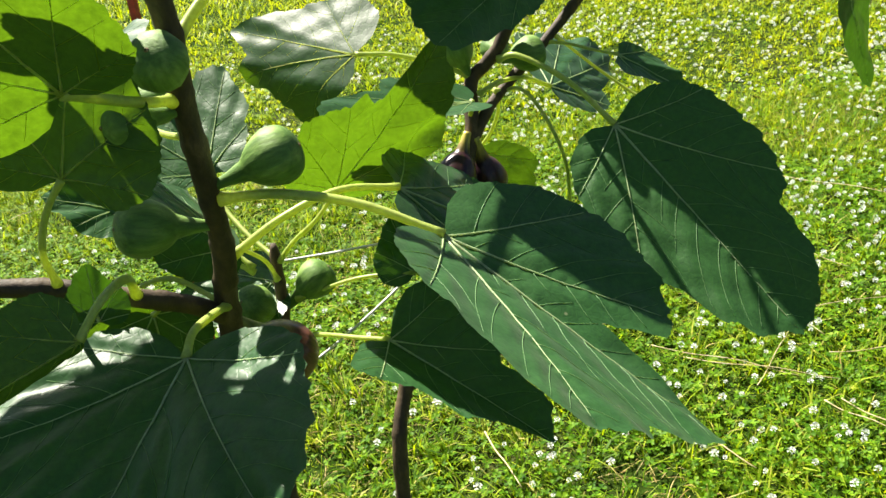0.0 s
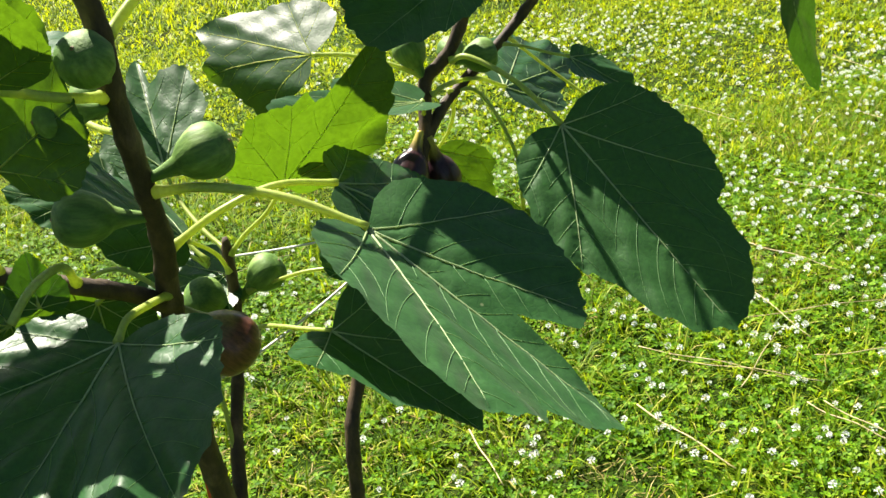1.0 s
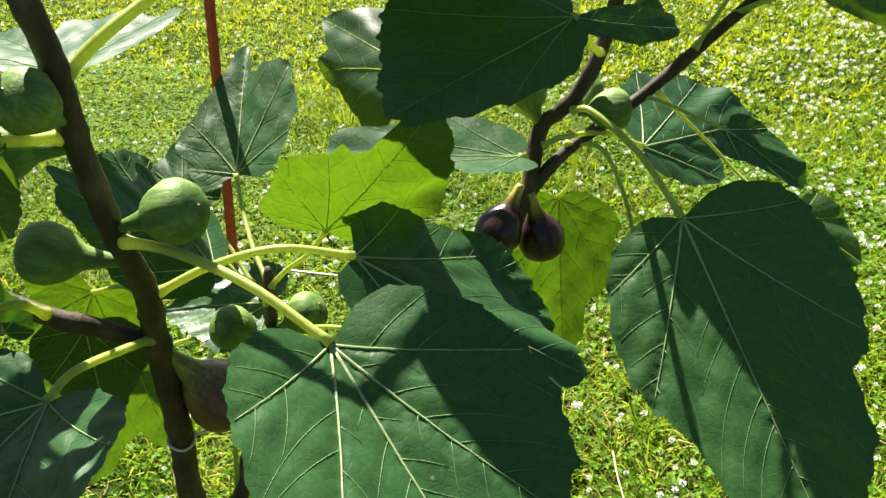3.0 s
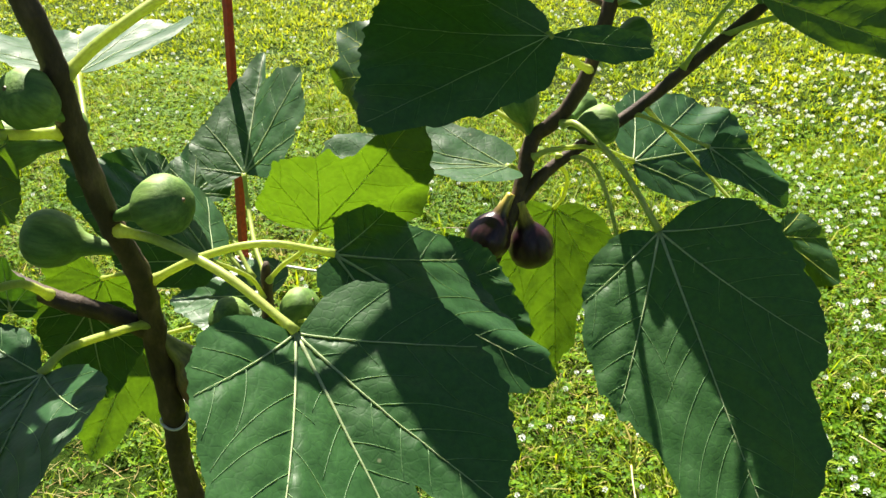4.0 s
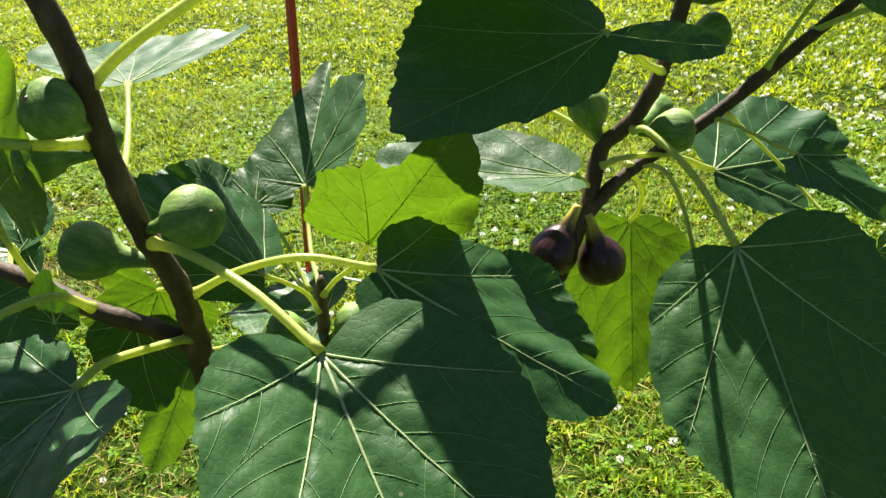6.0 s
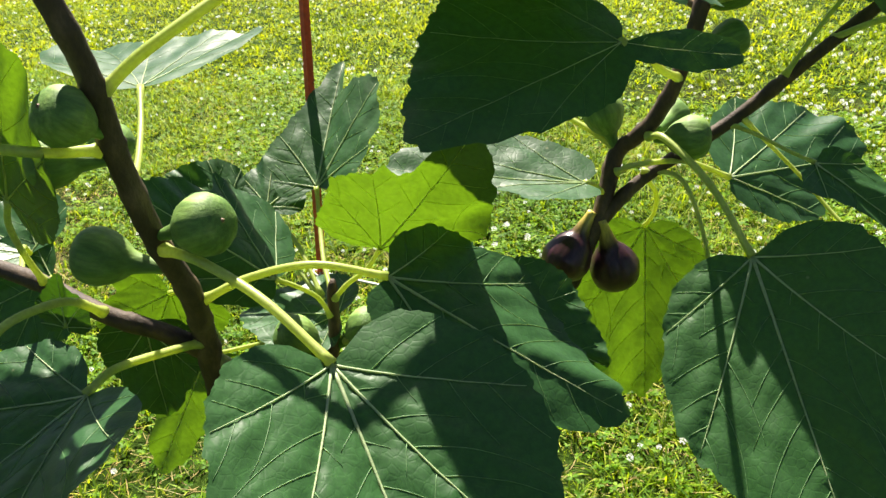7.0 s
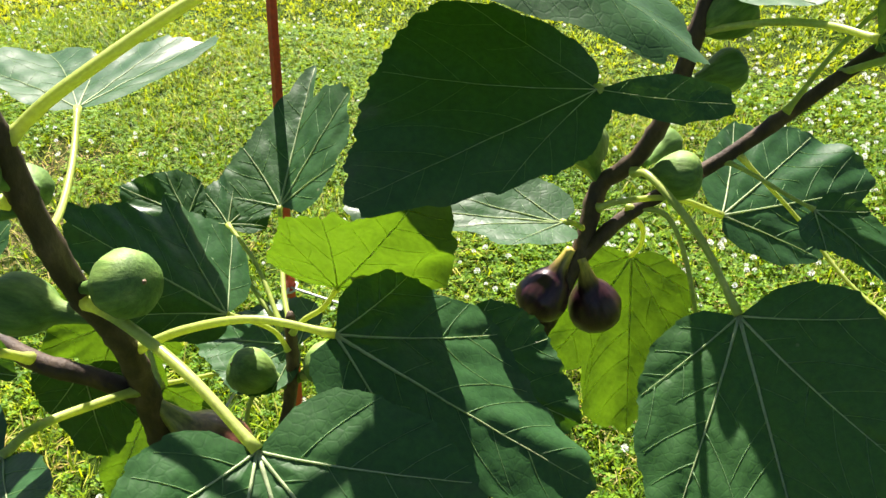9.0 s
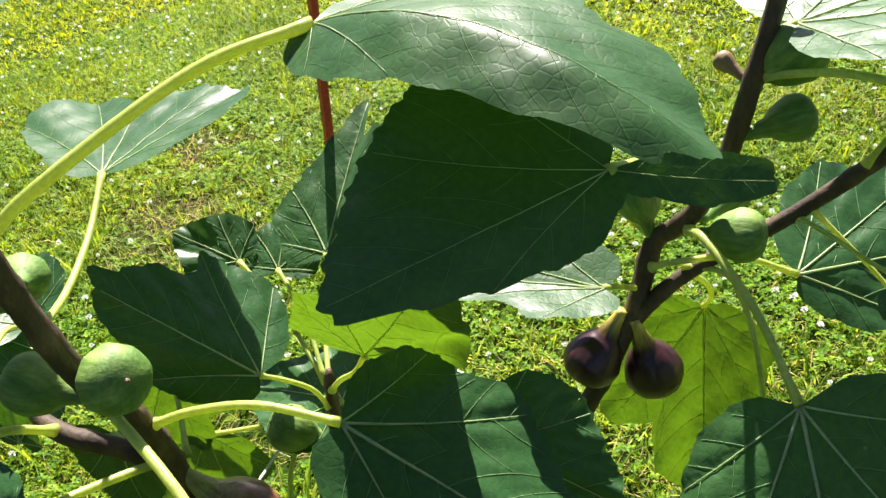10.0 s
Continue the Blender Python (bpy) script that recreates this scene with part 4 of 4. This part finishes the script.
def flower_heads(count, xr, yr, size, keep):
    """Clover heads: a ball of many small upright petals on a thin stalk."""
    x = rng.uniform(*xr, count)
    y = rng.uniform(*yr, count)
    ok = keep(x, y) & (rng.uniform(0, 1, count) < (0.10 + 0.9 * clover_share(x, y)) * np.clip(0.62 + 0.32 * x, 0.16, 1.0))
    x, y = x[ok], y[ok]
    n = len(x)
    s = rng.uniform(*size, n) * 0.5
    h = rng.uniform(0.035, 0.075, n)
    c = np.stack((x, y, height(x, y) + h), 1)
    petals = 15
    g = np.arange(petals) + 0.5
    ph = np.arccos(1 - 1.75 * g / petals)
    th = np.pi * (1 + 5 ** 0.5) * g
    ways = np.stack((np.cos(th) * np.sin(ph), np.sin(th) * np.sin(ph), np.cos(ph)), 1)
    spin = rng.uniform(0, 6.28, n)
    vs = []
    for w, a in zip(ways, th):
        wx = w[0] * np.cos(spin) - w[1] * np.sin(spin)
        wy = w[0] * np.sin(spin) + w[1] * np.cos(spin)
        way = np.stack((wx, wy, np.full(n, w[2])), 1)
        sd = np.cross(way, np.array((0.3, 0.2, 0.93)))
        sd /= np.linalg.norm(sd, axis=1)[:, None] + 1e-6
        upw = np.cross(sd, way)
        r = (s * rng.uniform(0.85, 1.12, n))[:, None]
        root = c + way * r * 0.35
        end = c + way * r
        vs += [root, end - sd * r * 0.40, end + upw * r * 0.34, end + sd * r * 0.40]
    v = np.stack(vs, 1).reshape(-1, 3)
    per = petals * 4
    o = (np.arange(n) * per)[:, None]
    local = np.concatenate([np.array((0, 1, 2, 0, 2, 3)) + 4 * k for k in range(petals)])
    tri = (o + local[None, :]).ravel()
    return v, tri


def lawn(x, y):
    """Where the mown lawn lies: everything on this side of the tall dry grass."""
    return in_view(x, y) & (y < 6.4 - 0.12 * np.maximum(x - 1.0, -14) + 0.2 * np.sin(x * 1.7))


def bare(x, y):
    """Worn spots where the earth and dead grass show."""
    out = np.zeros(len(x), bool)
    for bx, by, br in ((-1.17, 1.24, 0.26), (-2.25, 1.75, 0.34), (-2.75, 2.25, 0.22), (0.45, 1.45, 0.12)):
        out |= np.hypot(x - bx, (y - by) * 1.3) < br * (0.45 + 0.9 * noise2(x, y, 19.0))
    return out


NEAR = lambda x, y: lawn(x, y) & (y < 3.9) & (~bare(x, y) | (rng.uniform(0, 1, len(x)) < 0.22))
MID = lambda x, y: lawn(x, y) & ((y >= 3.7) | (x < -4.5))
v, t = blades(170000, (-4.8, 3.6), (0.6, 4.0), (0.04, 0.095), (0.0026, 0.0056), (0.35, 1.25), lambda x, y: NEAR(x, y) & (rng.uniform(0, 1, len(x)) < 1.2 - 0.8 * clover_share(x, y)), 7)
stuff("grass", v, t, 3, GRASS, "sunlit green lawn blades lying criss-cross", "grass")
v, t = blades(190000, (-4.8, 3.6), (0.6, 4.0), (0.02, 0.055), (0.0020, 0.0038), (0.25, 1.2), NEAR, 7)
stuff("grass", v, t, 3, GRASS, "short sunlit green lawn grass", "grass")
v, t = blades(40000, (-4.8, 3.6), (0.6, 4.0), (0.03, 0.09), (0.0012, 0.0028), (1.15, 1.5), lambda x, y: lawn(x, y) & (y < 3.9) & ((noise2(x + 3, y, 2.9) > 0.52) | bare(x, y)))
v[:, 2] += 0.006
stuff("dry_grass", v, t, 3, DRY_GRASS, "dry mown grass lying in patches on the lawn", "grass")
v, t = blades(480000, (-9.5, 5.5), (0.8, 8.5), (0.025, 0.060), (0.0050, 0.0095), (0.35, 1.25), MID, 6)
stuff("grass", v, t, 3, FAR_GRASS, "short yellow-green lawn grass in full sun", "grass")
v, t = blades(95000, (-7.5, 7.5), (-5.5, 5.0), (0.04, 0.09), (0.006, 0.013), (0.4, 1.3), lambda x, y: (((y < 0.75) & (rng.uniform(0, 1, len(x)) < 1.15 - np.hypot(x, y) / 6.5)) | (x > 3.45) | (x < -4.9)) & ((y < 0.75) | ~MID(x, y)))
stuff("grass", v, t, 3, GRASS, "short sunlit green lawn grass", "grass")
v, t = blades(120000, (-10, 9), (4.5, 13.0), (0.05, 0.13), (0.008, 0.015), (0.3, 1.2), lambda x, y: ~lawn(x, y) & (y > 4) & (y < 22))
stuff("grass", v, t, 3, FAR_GRASS, "rough yellow-green grass further off", "grass")
v, t = blades(60000, (-1, 11), (5.0, 12.0), (0.25, 0.7), (0.004, 0.008), (0.02, 0.5), lambda x, y: (y > 6.85 - 0.22 * (x - 1.0) + 0.2 * np.sin(x * 1.3)) & (x > 0.2 + 0.3 * (y - 7)))
stuff("tall_dry_grass", v, t, 3, DRY_GRASS, "tall dry straw-coloured meadow grass at the lawn's edge", "grass")
v, t = clover(150000, (-4.8, 3.6), (0.6, 4.2), (0.0065, 0.0125), lambda x, y: lawn(x, y) & (y < 4.1) & (rng.uniform(0, 1, len(x)) < np.where(bare(x, y), 0.12, clover_share(x, y))))
stuff("clover_leaves", v, t, 3, CLOVER, "white clover leaves between the grass", "clover")
v, t = clover(36000, (-9.0, 6.5), (1.0, 8.0), (0.008, 0.014), lambda x, y: lawn(x, y) & ((y >= 4.0) | (x < -4.6)) & (rng.uniform(0, 1, len(x)) < clover_share(x, y)))
stuff("clover_leaves", v, t, 3, CLOVER, "white clover leaves between the grass", "clover")
v, t = flower_heads(13000, (-4.6, 3.6), (0.6, 4.2), (0.010, 0.019), lambda x, y: lawn(x, y) & (y < 4.1))
stuff("clover_flowers", v, t, 3, FLOWER, "white clover flower heads in the lawn", "flowers")
v, t = flower_heads(20000, (-8.0, 5.5), (1.0, 6.2), (0.012, 0.022), lambda x, y: lawn(x, y) & ((y >= 4.0) | (x < -4.4)))
stuff("clover_flowers", v, t, 3, FLOWER, "white clover flower heads in the lawn", "flowers")


# ---- dry stalks lying in the lawn ----
def straw(x, y, az, length, bend, r=0.0016):
    q = np.linspace(-0.5, 0.5, 14)
    sx = x + np.cos(az) * q * length - np.sin(az) * bend * (q * q - 0.08) * length
    sy = y + np.sin(az) * q * length + np.cos(az) * bend * (q * q - 0.08) * length
    ln = np.stack((sx, sy, height(sx, sy) + 0.045 + 0.004 * np.sin(q * 9 + x)), 1)
    vv, ff = tube(ln, np.linspace(r, r * 0.6, 14), 6)
    ob = mesh_object("straw_stalk", vv, ff, STRAW)
    return tagged(ob, "dry pale straw stalk lying on the lawn", "straw", "straw stalks")
# two ends of each stalk
STRAWS = [((0.49, 1.67), (0.64, 1.43)), ((0.10, 1.65), (0.16, 1.46)), ((0.61, 1.85), (0.93, 1.70)), ((0.86, 1.62), (0.98, 1.46)), ((0.55, 1.92), (0.85, 1.73)), ((0.88, 2.27), (0.97, 1.88)), ((0.90, 1.62), (1.02, 1.41)), ((1.05, 4.10), (1.39, 3.51)), ((2.07, 4.37), (2.12, 3.78)), ((1.82, 3.53), (1.88, 3.20)), ((0.80, 2.00), (1.30, 2.02)), ((1.00, 2.42), (1.18, 2.20)), ((1.25, 2.9), (1.62, 2.55)), ((0.95, 1.80), (1.25, 1.78)), ((0.74, 1.70), (0.90, 1.92)), ((-0.75, 2.6), (-0.45, 2.75)), ((-1.7, 3.4), (-1.5, 3.6))]
for k, ((ax, ay), (bx, by)) in enumerate(STRAWS):
    straw((ax + bx) / 2, (ay + by) / 2, math.atan2(by - ay, bx - ax), math.hypot(bx - ax, by - ay), 0.05 * math.sin(k * 2.7), 0.0022 if k < 2 else 0.0015)
